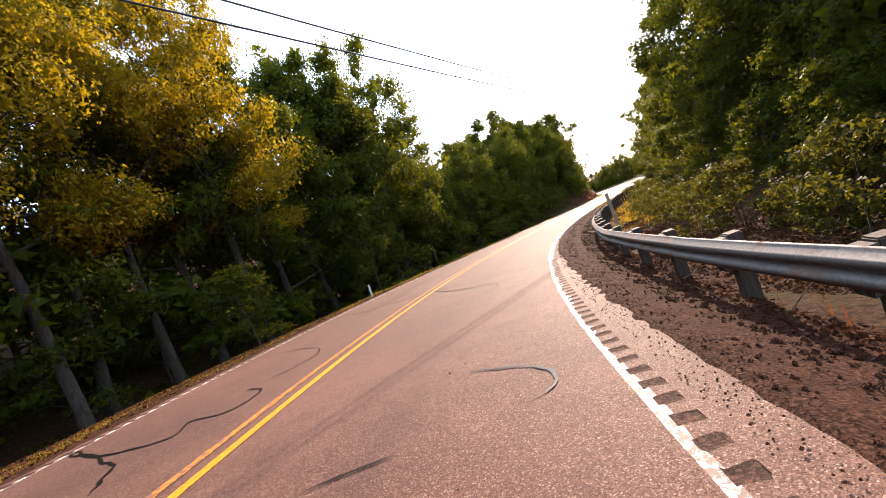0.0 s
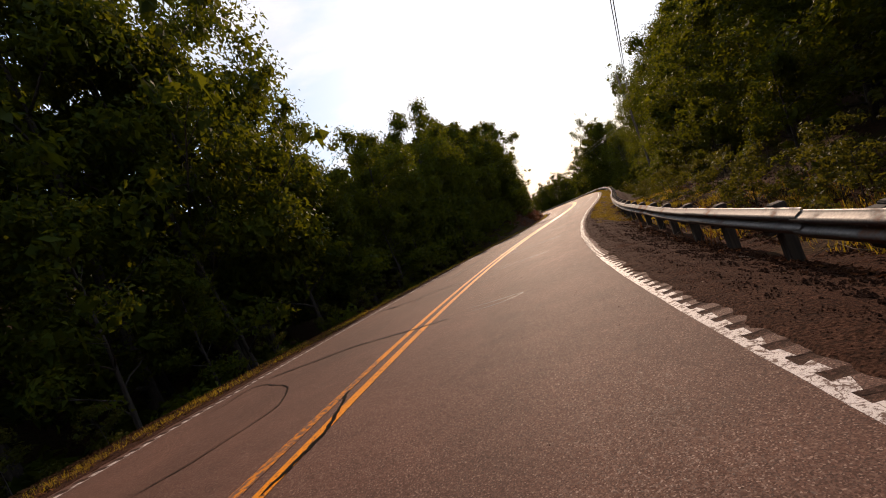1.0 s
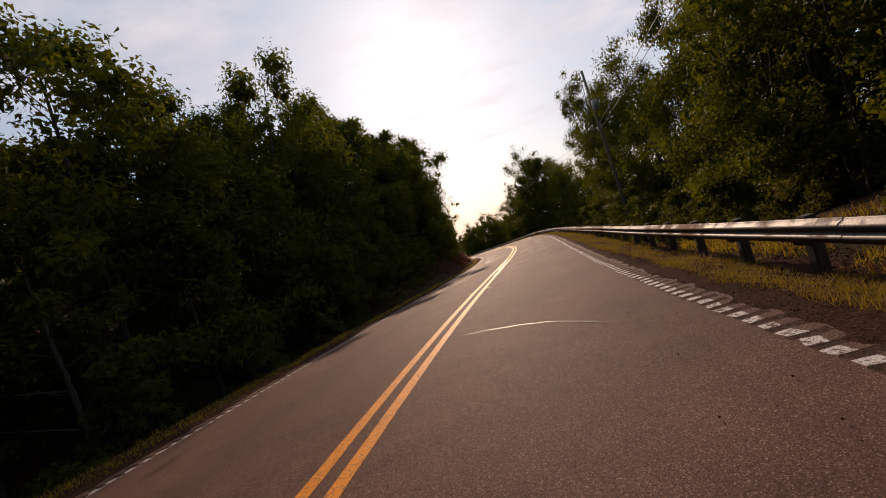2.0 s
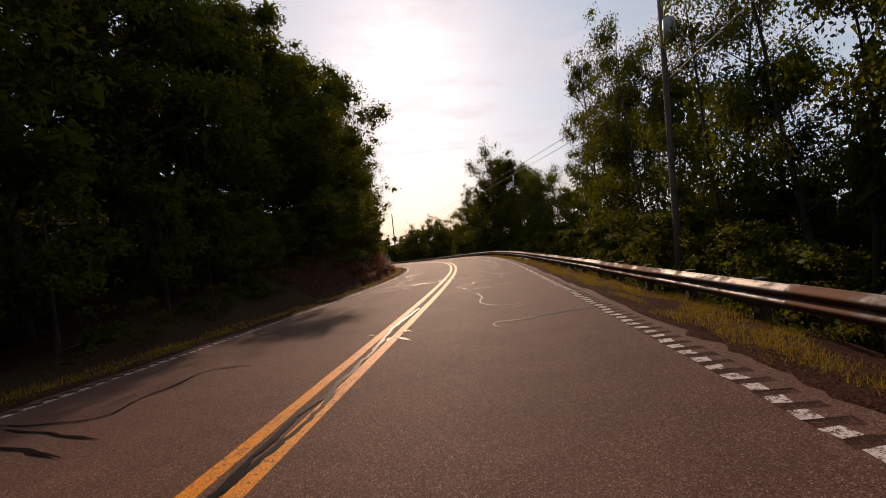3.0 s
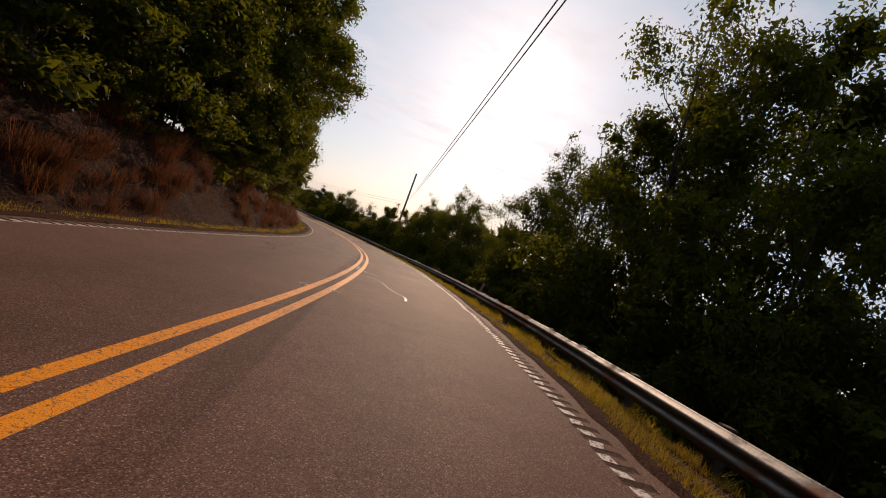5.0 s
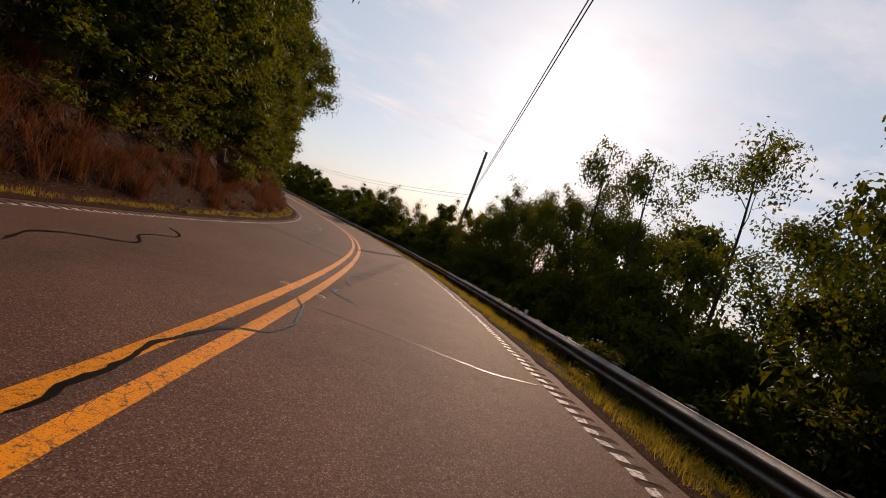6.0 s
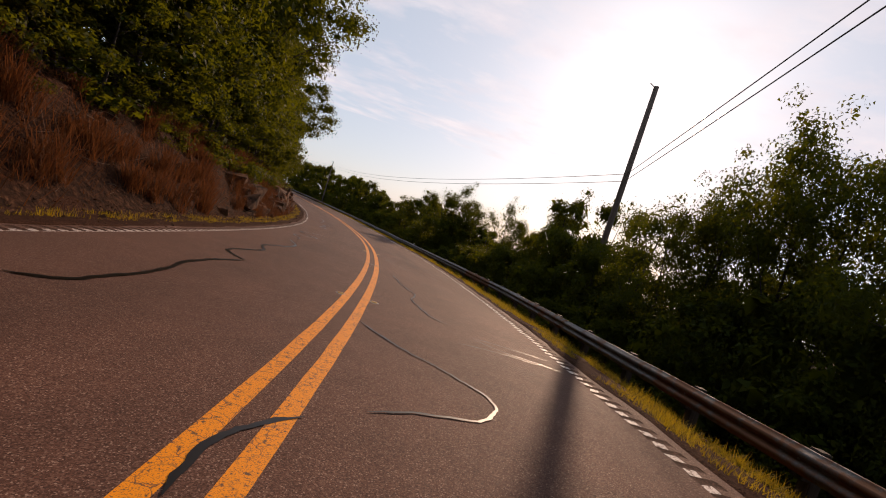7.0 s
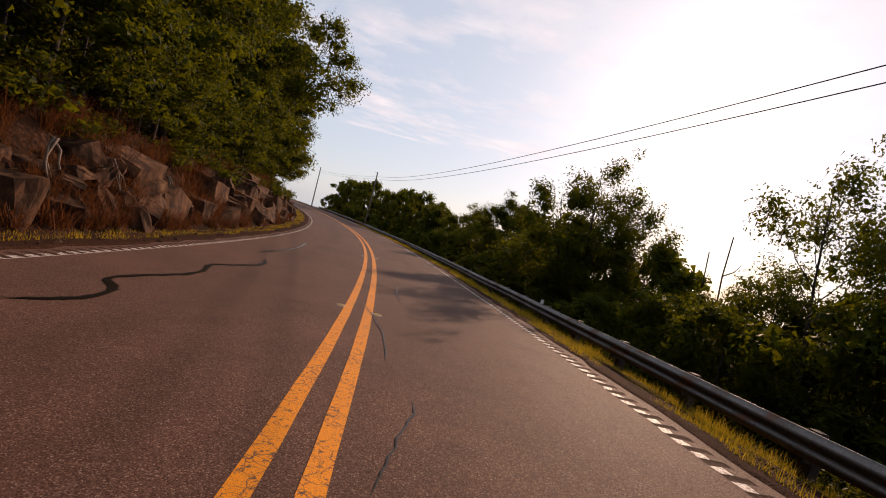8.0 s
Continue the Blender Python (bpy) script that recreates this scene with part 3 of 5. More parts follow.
    if sign < 0:
        f = f[:, ::-1]
    tagged(mesh_object(name, v, f, M_GRAVEL), "dark brown gravel shoulder beside the pavement", "shoulder", kind="structure")
# rough soil of the cut bank
s_ = np.arange(82, 252, 0.4)
d_ = -np.concatenate([[5.3], np.arange(5.6, 9.9, 0.28)])
cut_bank = on_ground(s_[:, None], d_[None])
lumps = np.array([[0.20 * noise.noise(Vector((a * 0.55, q * 0.8, 1))) + 0.12 * noise.noise(Vector((a * 1.7, q * 1.9, 2))) + 0.05 * noise.noise(Vector((a * 4.5, q * 4.5, 3))) for q in d_] for a in s_])
rise = ease(82, 92, s_)[:, None] * np.concatenate([[0.0, 0.5], np.ones(len(d_) - 2)])[None]
cut_bank[..., 2] += (0.09 + lumps) * rise - 0.12 * (1 - rise)
v, f = strip(cut_bank)
tagged(mesh_object("bank", v, f[:, ::-1], M_BANK), "steep reddish-brown soil bank cut beside the road", "bank", kind="structure")

# ---------------------------------------------------------------- guardrail
RAIL_S = np.array([-10, 14, 22, 31, 41, 58, 70, 79, 91, 100, 129, 155, 179, 191, 205, 310])
RAIL_D = np.array([5.1, 5.2, 5.0, 5.15, 5.45, 5.35, 5.3, 5.15, 4.95, 4.95, 5.2, 5.25, 5.6, 5.2, 5.1, 5.1])
RAIL_Z = np.array([0.34] * 16)


def rail_d(s):
    return np.interp(s, RAIL_S, RAIL_D)


def rail_z(s):
    return np.interp(s, RAIL_S, RAIL_Z)


def beam_profile():
    """The W of the beam: (towards the road, up), from its lower to its upper lip."""
    return [(0.000, -0.312), (0.010, -0.300), (0.016, -0.285), (0.070, -0.255), (0.083, -0.235), (0.083, -0.215), (0.070, -0.197), (0.012, -0.170), (0.004, -0.156),
            (0.012, -0.142), (0.070, -0.115), (0.083, -0.097), (0.083, -0.077), (0.070, -0.057), (0.016, -0.027), (0.010, -0.012), (0.000, 0.000)]


guardrail = new("guardrail")
guardrail.location = on_ground(14.0, rail_d(14.0))
tagged(guardrail, "galvanised steel guardrail with rust along its upper edge", "guardrail", kind="structure")
prof = np.array(beam_profile())
PANEL = 3.81
k = 0
s_at = -6.0
rng = np.random.default_rng(11)
inv = Matrix.Translation(-guardrail.location)
while s_at < 285:
    s_ = np.linspace(s_at, s_at + PANEL + 0.12, 9)
    base = lay(s_, rail_d(s_))
    top = base[:, 2] + rail_z(s_) + rng.normal() * 0.006
    t = np.gradient(base, axis=0)
    out = np.cross(t, (0, 0, 1.0))
    out /= -np.linalg.norm(out, axis=1)[:, None]
    lap = 0.004 * (k % 2)
    outer = np.stack([np.stack([base[:, 0] + out[:, 0] * (a + lap), base[:, 1] + out[:, 1] * (a + lap), top + b], 1) for a, b in prof], 1)
    inner = np.stack([np.stack([base[:, 0] + out[:, 0] * (a + lap - 0.005), base[:, 1] + out[:, 1] * (a + lap - 0.005), top + b], 1) for a, b in prof[::-1]], 1)
    ringed = np.concatenate([outer, inner, outer[:, :1]], 1)
    v, f = strip(ringed)
    v = v - np.array(guardrail.location)
    ob = mesh_object("beam", v, f, M_RAIL, guardrail)
    s_at += PANEL
    k += 1

bm = box_bm(0.15, 0.15, 1.25, 0.012, (0, 0, 0.0))
post = part("post", bm, M_WOOD, guardrail, "dark weathered timber post")
bm = box_bm(0.13, 0.16, 0.34, 0.010)
block = part("spacer_block", bm, M_WOOD, guardrail)
bolt_bm = bmesh.new()
bmesh.ops.create_cone(bolt_bm, cap_ends=True, segments=8, radius1=0.020, radius2=0.012, depth=0.02)
bolt = part("bolt", bolt_bm, M_METAL, guardrail)
first = True
s_at = -5.0
while s_at < 255:
    t = along(T_S, s_at)
    yaw = math.degrees(math.atan2(-t[0], t[1]))
    at = lay(s_at, rail_d(s_at))
    z = at[2] + float(rail_z(s_at))
    r = along(R_S, s_at)
    r = np.array([r[0], r[1], 0])
    p1 = at + r * 0.215
    p2 = at + r * 0.075
    p3 = at - r * 0.012
    for ob, p, dz, tilt in ((post, p1, -0.625 - 0.005, 0), (block, p2, -0.20, 0), (bolt, p3, -0.156, -90)):
        o = ob if first else ob.copy()
        if not first:
            scene.collection.objects.link(o)
        o.matrix_basis = inv @ pose(p[0], p[1], z + dz, 0, 0, yaw + (rng.normal() * 2 if ob is post else 0)) @ pose(0, 0, 0, 0, tilt, 0)
    first = False
    s_at += PANEL / 2

# ---------------------------------------------------------------- sealed cracks
def seal(width, *places):
    """A poured tar line along a crack, through places (s, d)."""
    pts = np.array(places, float)
    u = np.concatenate([[0], np.cumsum(np.hypot(*np.diff(pts, axis=0).T))])
    uu = np.linspace(0, u[-1], max(8, int(u[-1] / 0.05)))
    s_, d_ = smooth_through(u, pts[:, 0], uu), smooth_through(u, pts[:, 1], uu)
    for size, rate in ((0.05, 1.7), (0.022, 6.0), (0.010, 16.0)):
        s_ = s_ + np.array([size * noise.noise(Vector((a * rate, pts[0][0], 0))) for a in uu])
        d_ = d_ + np.array([size * noise.noise(Vector((a * rate, pts[0][0], 9))) for a in uu])
    w = (0.95 if width < 0.06 else 0.8) * width * np.array([1 + 0.45 * noise.noise(Vector((a * 2.5, pts[0][0], 4))) + 0.3 * noise.noise(Vector((a * 9, pts[0][0], 5))) for a in uu])
    w *= 0.15 + 0.85 * np.minimum(1, np.minimum(uu, u[-1] - uu) / 0.25)
    ribbon("crack_seal", s_, d_, w, 0.007 + 0.004 * ((pts[0][0] * 7.3 + pts[0][1] * 3.1) % 1), M_TAR, "black tar sealed crack in the asphalt", "crack seal", 0.16)


seal(0.05, (90.76, 2.77), (90.74, 2.56), (90.62, 2.43), (90.42, 2.42), (90.26, 2.34), (90.02, 2.44), (89.82, 2.71))
seal(0.03, (90.78, 3.20), (90.72, 3.31), (90.34, 3.39), (90.32, 3.06))
seal(0.07, (91.78, -2.88), (92.60, -3.03), (93.12, -3.02), (93.74, -3.15), (94.24, -2.65), (94.78, -2.20), (96.02, -2.32))
seal(0.045, (91.90, 2.88), (91.26, 2.76), (90.76, 2.77))
seal(0.05, (96.82, 2.69), (95.28, 2.73), (94.00, 2.86), (92.94, 2.92), (92.70, 3.13))
seal(0.09, (166.04, -2.72), (166.24, -2.42), (166.80, -2.28), (167.76, -2.29), (168.88, -2.43), (170.22, -2.12))
seal(0.08, (170.22, -2.12), (170.90, -2.70), (172.56, -2.48), (173.24, -2.71), (174.64, -2.39), (176.98, -2.78))
seal(0.02, (168.86, 2.03), (168.44, 2.55), (168.32, 3.07), (168.14, 3.41))
seal(0.02, (168.22, 1.69), (168.30, 2.34), (168.24, 3.04))
seal(0.1, (191.06, -2.86), (191.60, -2.52), (192.32, -2.70), (192.54, -2.88), (193.32, -2.76), (194.32, -2.56), (195.22, -2.73), (196.48, -2.29), (197.72, -2.43))
seal(0.09, (198.90, -2.91), (201.60, -2.61), (205.76, -2.68))
seal(0.07, (145.26, 0.92), (145.46, 0.78), (145.70, 0.56), (145.84, 0.45), (146.28, 0.47))
seal(0.08, (176.50, -0.23), (176.58, -0.23), (176.48, -0.01), (176.46, 0.22), (176.50, 0.51))
seal(0.05, (163.86, -0.03), (164.02, -0.06), (164.32, -0.05), (164.60, 0.05), (164.84, 0.29))
seal(0.08, (71.24, 0.21), (71.52, 0.16), (71.60, 0.19), (71.48, 0.36), (71.24, 0.58))
seal(0.08, (127.08, 0.93), (127.22, 0.79), (127.36, 0.58), (127.46, 0.35), (127.56, 0.17), (127.70, 0.03), (127.86, 0.03), (128.08, 0.08), (128.66, 0.05), (129.26, 0.05))
seal(0.06, (153.44, -0.12), (153.38, 0.18), (153.26, 0.51), (153.14, 0.74), (153.12, 1.07), (153.02, 1.41), (152.96, 1.66))
seal(0.05, (82.44, 2.43), (82.58, 2.49), (82.80, 2.74), (82.94, 2.80), (82.94, 2.54), (82.94, 2.30))
seal(0.07, (132.56, 0.07), (132.82, 0.09), (133.16, -0.03), (133.28, -0.09), (133.50, -0.39), (133.60, -0.69), (133.62, -0.92))
seal(0.028, (13.34, 1.41), (13.42, 1.69), (13.52, 2.04))
seal(0.07, (157.10, 0.52), (157.32, 0.39), (157.74, 0.26), (157.98, 0.09), (158.56, -0.07), (159.16, -0.09))
seal(0.05, (71.40, 1.93), (71.54, 1.86), (71.78, 1.82), (71.90, 1.88), (71.90, 2.17), (72.04, 2.64), (72.20, 3.15), (72.22, 3.57))
seal(0.06, (140.28, -0.01), (140.46, -0.00), (140.64, -0.04), (140.98, -0.05), (141.44, -0.09), (141.80, -0.05), (142.24, 0.06), (142.54, 0.41))
seal(0.015, (189.16, 0.48), (189.54, 0.57), (190.26, 0.75), (190.62, 0.79))
seal(0.035, (83.46, 0.54), (83.34, 1.01), (83.12, 1.46), (83.00, 1.93))
seal(0.03, (23.20, 0.12), (22.26, 0.74), (21.74, 1.20), (21.36, 1.60), (21.08, 2.03), (20.78, 2.41))
seal(0.06, (133.22, -0.05), (133.40, 0.02), (133.90, 0.02), (134.58, 0.09))
seal(0.05, (67.24, 0.14), (67.56, 0.12), (67.88, 0.15), (68.52, 0.19), (69.12, 0.18))
seal(0.035, (156.04, 0.49), (155.02, 0.61), (154.32, 0.67), (153.80, 0.93), (153.68, 1.11), (153.78, 1.40), (153.72, 1.69), (153.68, 1.79), (153.48, 1.75), (153.20, 1.82), (153.06, 1.94))
seal(0.012, (182.16, 2.43), (182.44, 2.18), (182.68, 1.81), (183.16, 1.10))
seal(0.05, (83.28, -1.52), (83.42, -1.31), (83.70, -1.21), (83.66, -0.87), (83.64, -0.62), (83.66, -0.01), (83.60, 0.39))
seal(0.08, (152.42, 0.52), (152.60, 0.44), (152.72, 0.29), (153.04, 0.08), (153.42, -0.15), (153.48, -0.33), (153.66, -0.67), (153.96, -1.00), (154.54, -1.48), (154.90, -1.88), (155.28, -2.03), (155.22, -1.68), (155.84, -2.51), (156.78, -3.79))
seal(0.028, (13.78, 2.95), (13.90, 3.11), (14.14, 3.16), (14.34, 3.08), (14.58, 2.81), (14.84, 2.44))
seal(0.046, (77.80, 1.91), (77.92, 1.77), (78.00, 1.61), (78.06, 1.42), (78.14, 1.27), (78.40, 1.10), (78.88, 0.95), (79.24, 0.79), (79.60, 0.85), (79.88, 1.18), (80.26, 1.36), (80.70, 1.34), (80.80, 1.57), (80.80, 2.01))
seal(0.035, (65.30, 0.05), (64.66, 0.60), (64.50, 1.09), (64.44, 1.62), (64.50, 1.99), (64.48, 2.62), (64.50, 3.11), (64.62, 3.64))
seal(0.035, (68.90, -3.42), (68.60, -2.49), (68.34, -1.71))
seal(0.06, (122.26, 1.78), (122.46, 1.74), (122.94, 1.76), (123.32, 1.62), (123.68, 1.44), (124.34, 1.23), (124.88, 1.16), (125.70, 0.77), (126.02, 0.31))
seal(0.02, (22.72, 1.51), (22.44, 2.15), (22.26, 2.77), (22.20, 3.17), (22.30, 3.13), (22.70, 2.39), (22.94, 1.69))
seal(0.05, (29.70, 0.11), (30.24, 0.19), (31.22, 0.05), (31.88, -0.13))
seal(0.05, (85.04, -3.48), (84.42, -2.26), (84.18, -1.58), (83.82, -0.90), (83.64, -0.62))
seal(0.025, (35.10, 0.88), (34.94, 1.48), (34.84, 2.03), (34.60, 1.79), (34.66, 1.04))
seal(0.035, (165.16, 0.66), (165.40, 1.14), (165.60, 1.64), (165.96, 1.81), (166.34, 1.65), (166.80, 1.20), (167.28, 0.71), (167.92, 0.29))
seal(0.05, (34.62, -3.53), (34.98, -2.25), (35.10, -1.78), (34.96, -0.88), (34.74, 0.08), (34.70, 0.67))
seal(0.03, (22.82, -2.22), (22.94, -1.89), (23.24, -2.09), (23.82, -3.16))
seal(0.05, (40.92, -3.73), (40.62, -2.60), (40.68, -1.96), (41.04, -1.49), (40.88, -0.76), (40.92, -0.13), (40.98, 0.14))
seal(0.018, (177.18, 2.58), (177.46, 2.43), (177.78, 2.34), (178.00, 1.95), (178.22, 1.35), (178.72, 1.12), (179.32, 0.84), (179.82, 0.67), (180.26, 0.72), (180.72, 1.17))
seal(0.035, (169.40, 1.71), (169.66, 1.45), (170.02, 1.30), (170.54, 1.17), (171.14, 1.10), (171.92, 1.19), (173.00, 0.98), (175.00, 0.74))
seal(0.025, (40.84, 0.62), (40.84, 1.17), (40.90, 1.78), (41.06, 2.42))
seal(0.03, (23.62, -2.01), (23.40, -0.96), (23.28, 0.04), (23.12, 0.62), (22.76, 1.26))
seal(0.03, (130.42, 0.73), (130.12, 1.37), (130.04, 2.21), (129.80, 3.00))
seal(0.03, (69.08, -3.65), (68.90, -2.63), (69.00, -2.30), (69.52, -2.40), (70.02, -2.32), (70.62, -2.35), (70.72, -1.56))
seal(0.025, (135.92, 0.47), (135.88, 1.25), (135.62, 1.96), (135.20, 2.65), (135.56, 3.65))
seal(0.03, (94.76, 2.95), (95.00, 2.95), (95.18, 2.96), (95.48, 2.95), (95.96, 2.85), (96.50, 2.81), (97.22, 2.72), (98.04, 2.74), (98.76, 2.75), (99.00, 2.33), (100.94, 2.23), (102.40, 2.72))
seal(0.03, (43.60, -1.96), (44.40, -1.99), (44.98, -1.87), (45.94, -1.97), (47.52, -1.77))
seal(0.03, (142.54, 0.41), (143.46, 0.40), (144.34, 0.15), (144.52, 0.03))
seal(0.02, (144.14, 0.31), (144.00, 1.09), (143.74, 2.00), (143.48, 2.85), (143.70, 3.60))
seal(0.04, (146.98, 0.65), (147.58, 0.49), (148.32, 0.42), (149.38, 0.64), (149.70, 1.10), (150.08, 1.57), (150.78, 1.53))
seal(0.025, (30.42, -1.90), (30.88, -1.66), (31.34, -1.55), (31.94, -1.42), (33.04, -1.82), (33.74, -2.53), (34.20, -3.55), (33.54, -3.49), (33.14, -3.49))
seal(0.035, (76.86, 1.40), (75.72, 1.61), (74.72, 1.57), (74.30, 1.68), (73.84, 2.00), (73.66, 2.38), (73.24, 2.21))
seal(0.02, (45.94, 0.07), (45.62, 1.03), (45.40, 1.84), (45.70, 2.71))
seal(0.04, (64.40, -2.95), (65.00, -2.91), (65.58, -2.96), (66.60, -3.04), (67.56, -2.80), (68.24, -2.93), (68.02, -1.73))
seal(0.03, (79.66, -2.73), (80.08, -2.63), (80.52, -2.64), (81.26, -3.57), (81.62, -3.32), (82.72, -3.77))
seal(0.03, (72.70, -2.67), (73.12, -2.61), (73.68, -2.65), (73.88, -3.20), (74.56, -3.74), (74.30, -2.68), (75.16, -2.60), (75.90, -2.33), (76.74, -2.29), (77.62, -1.90))
seal(0.03, (80.72, 2.40), (81.46, 2.33), (81.86, 2.44), (82.04, 2.79))
seal(0.02, (46.24, 0.16), (46.36, 1.12), (46.08, 2.18), (45.78, 2.93))
seal(0.03, (85.28, 1.90), (86.16, 1.71), (86.72, 1.57), (87.04, 1.78))
seal(0.014, (194.82, 0.04), (193.78, 0.28), (192.52, 0.48), (191.56, 0.53))
seal(0.05, (178.18, -2.82), (178.78, -2.79), (179.14, -2.95), (180.46, -2.91), (180.74, -2.41), (182.24, -3.21), (184.04, -2.22))
seal(0.03, (84.94, -3.39), (84.88, -2.78), (85.40, -2.42), (85.98, -2.26), (87.38, -2.70), (88.04, -2.42), (89.84, -2.34))
seal(0.025, (98.64, 1.06), (98.20, 1.64), (98.12, 2.12), (98.34, 2.70), (98.04, 2.81), (99.04, 2.24), (100.18, 1.34), (99.44, 1.53), (98.22, 1.52))
seal(0.025, (23.62, -2.01), (24.32, -1.59), (25.86, -1.70), (26.82, -1.58))
seal(0.04, (142.88, -2.40), (143.44, -2.66), (144.16, -2.64), (144.82, -2.29), (145.76, -2.70), (146.50, -2.57), (147.50, -3.18))
seal(0.035, (159.38, -2.63), (160.40, -2.44), (160.96, -2.71), (161.90, -2.50), (162.98, -2.39), (163.74, -2.83), (164.12, -3.54))
seal(0.03, (125.18, -2.74), (126.12, -2.51), (126.64, -2.53), (127.66, -3.13), (128.18, -3.12), (129.22, -2.73), (130.86, -3.66))
seal(0.02, (17.30, -1.32), (18.00, -0.98), (18.92, -1.20), (19.92, -2.76))
seal(0.02, (135.30, 0.47), (134.78, 1.43), (134.00, 2.65), (134.26, 3.43))
seal(0.025, (96.64, 2.92), (97.06, 2.06), (97.46, 1.06), (97.32, 1.67))
seal(0.07, (64, 0.10), (66, 0.16), (68, 0.06), (70, 0.12), (72, 0.02), (75, 0.10))
seal(0.045, (14.41, -1.35), (15.05, -1.79), (15.35, -2.21), (16.24, -3.85), (15.56, -2.01), (15.66, -1.51), (16.05, -1.69), (16.02, -1.04), (16.78, -1.05), (17.04, -1.54))
seal(0.022, (41.61, 0.39), (41.29, 1.52), (41.12, 2.45))
seal(0.02, (52.98, 0.51), (52.07, 1.89), (50.88, 2.68))
seal(0.04, (40.87, -3.86), (40.44, -2.92), (40.00, -2.49))
seal(0.035, (40.63, -1.92), (40.27, -1.93), (39.77, -1.82))
seal(0.05, (83.39, -3.43), (82.75, -3.03), (82.39, -2.64), (82.31, -1.71), (82.25, -1.26))
seal(0.04, (84.53, -3.74), (83.99, -2.54), (83.84, -1.67))
seal(0.05, (84.25, 2.06), (83.18, 2.33), (82.36, 2.40), (82.38, 2.20))
seal(0.05, (92.41, 2.35), (90.08, 2.88), (87.88, 2.36), (86.11, 2.78))
seal(0.02, (130.72, 0.45), (130.66, 1.17), (130.41, 1.89), (129.90, 2.58))
seal(0.05, (130.62, -2.91), (131.03, -2.82), (131.68, -3.07), (131.98, -3.42), (132.71, -3.73))
seal(0.03, (132.71, -3.56), (132.62, -2.97), (132.91, -2.33), (133.39, -1.74))
seal(0.03, (134.67, -3.71), (134.67, -2.80), (135.98, -2.56))
seal(0.02, (168.92, 2.04), (168.85, 2.67), (168.72, 3.31))
seal(0.02, (193.92, 2.41), (193.91, 3.02), (193.72, 3.55))
seal(0.02, (198.17, 0.86), (196.87, 0.76), (195.60, 0.84))

def blot(s, d, size, seed, mat, label, category):
    """A thin uneven spill on the asphalt."""
    r = np.random.default_rng(seed)
    a = np.linspace(0, 2 * math.pi, 15)[:-1]
    rad = size * (0.7 + 0.5 * r.random(14))
    rim = lay(s + 1.4 * rad * np.sin(a), d + rad * np.cos(a), 0.009)
    v = np.concatenate([lay(s, d, 0.010)[None], rim])
    f = np.array([(0, i + 1, (i + 1) % 14 + 1) for i in range(14)])
    return tagged(mesh_object("stain", v, f, mat), label, category, kind="structure")


for k_, (s_at, d_at, size) in enumerate(((127.6, 0.38, 0.04), (127.93, -0.39, 0.04), (127.34, 0.40, 0.03))):
    blot(s_at, d_at, size, 90 + k_, M_TAR, "dark tar blot beside the centre line", "stain")
for k_, (s_at, d_at, size) in enumerate(((128.63, -0.33, 0.04), (127.17, 0.34, 0.04))):
    blot(s_at, d_at, size, 95 + k_, M_GLUE, "pale bed of a lost pavement marker", "stain")


# ---------------------------------------------------------------- raised markers
def marker(amber=True):
    root = new("pavement_marker")
    bm = bmesh.new()
    base = [(-0.055, -0.05, 0), (0.055, -0.05, 0), (0.055, 0.05, 0), (-0.055, 0.05, 0)]
    top = [(-0.042, -0.018, 0.02), (0.042, -0.018, 0.02), (0.042, 0.018, 0.02), (-0.042, 0.018, 0.02)]
    vs = [bm.verts.new(p) for p in base + top]
    for q in ((3, 2, 1, 0), (4, 5, 6, 7), (0, 1, 5, 4), (1, 2, 6, 5), (2, 3, 7, 6), (3, 0, 4, 7)):
        bm.faces.new([vs[i] for i in q])
    bmesh.ops.bevel(bm, geom=bm.edges[:], offset=0.003, segments=2, affect="EDGES")
    part("body", bm, M_AMBER, root)
    bm = bmesh.new()
    n = 12
    ring0 = [bm.verts.new((0.085 * math.cos(a) * (1 + 0.2 * math.sin(3 * a)), 0.08 * math.sin(a), 0.0)) for a in [2 * math.pi * i / n for i in range(n)]]
    ring1 = [bm.verts.new((v.co.x * 0.85, v.co.y * 0.85, 0.004)) for v in ring0]
    bm.faces.new(ring1)
    for i in range(n):
        bm.faces.new([ring0[i], ring0[(i + 1) % n], ring1[(i + 1) % n], ring1[i]])
    part("adhesive_bed", bm, M_GLUE, root, "pale grey worn adhesive bed")
    return tagged(root, "small amber raised pavement marker on its adhesive bed", "pavement marker", "markers along the centre line")


one = marker()
first = True
for s_at in [96.35 + 12.19 * i for i in range(-4, 13)]:
    for d_at in (-0.25, 0.35):
        jit = rng.normal() * 0.15
        t = along(T_S, s_at)
        p = lay(s_at + jit, d_at, 0.003)
        m = pose(*p, 0, 0, math.degrees(math.atan2(-t[0], t[1])) + rng.normal() * 6)
        if first:
            one.matrix_basis, first = m, False
        else:
            copy_thing(one, m)

# ---------------------------------------------------------------- trees
def unit(a):
    return a / (np.linalg.norm(a, axis=-1, keepdims=True) + 1e-9)


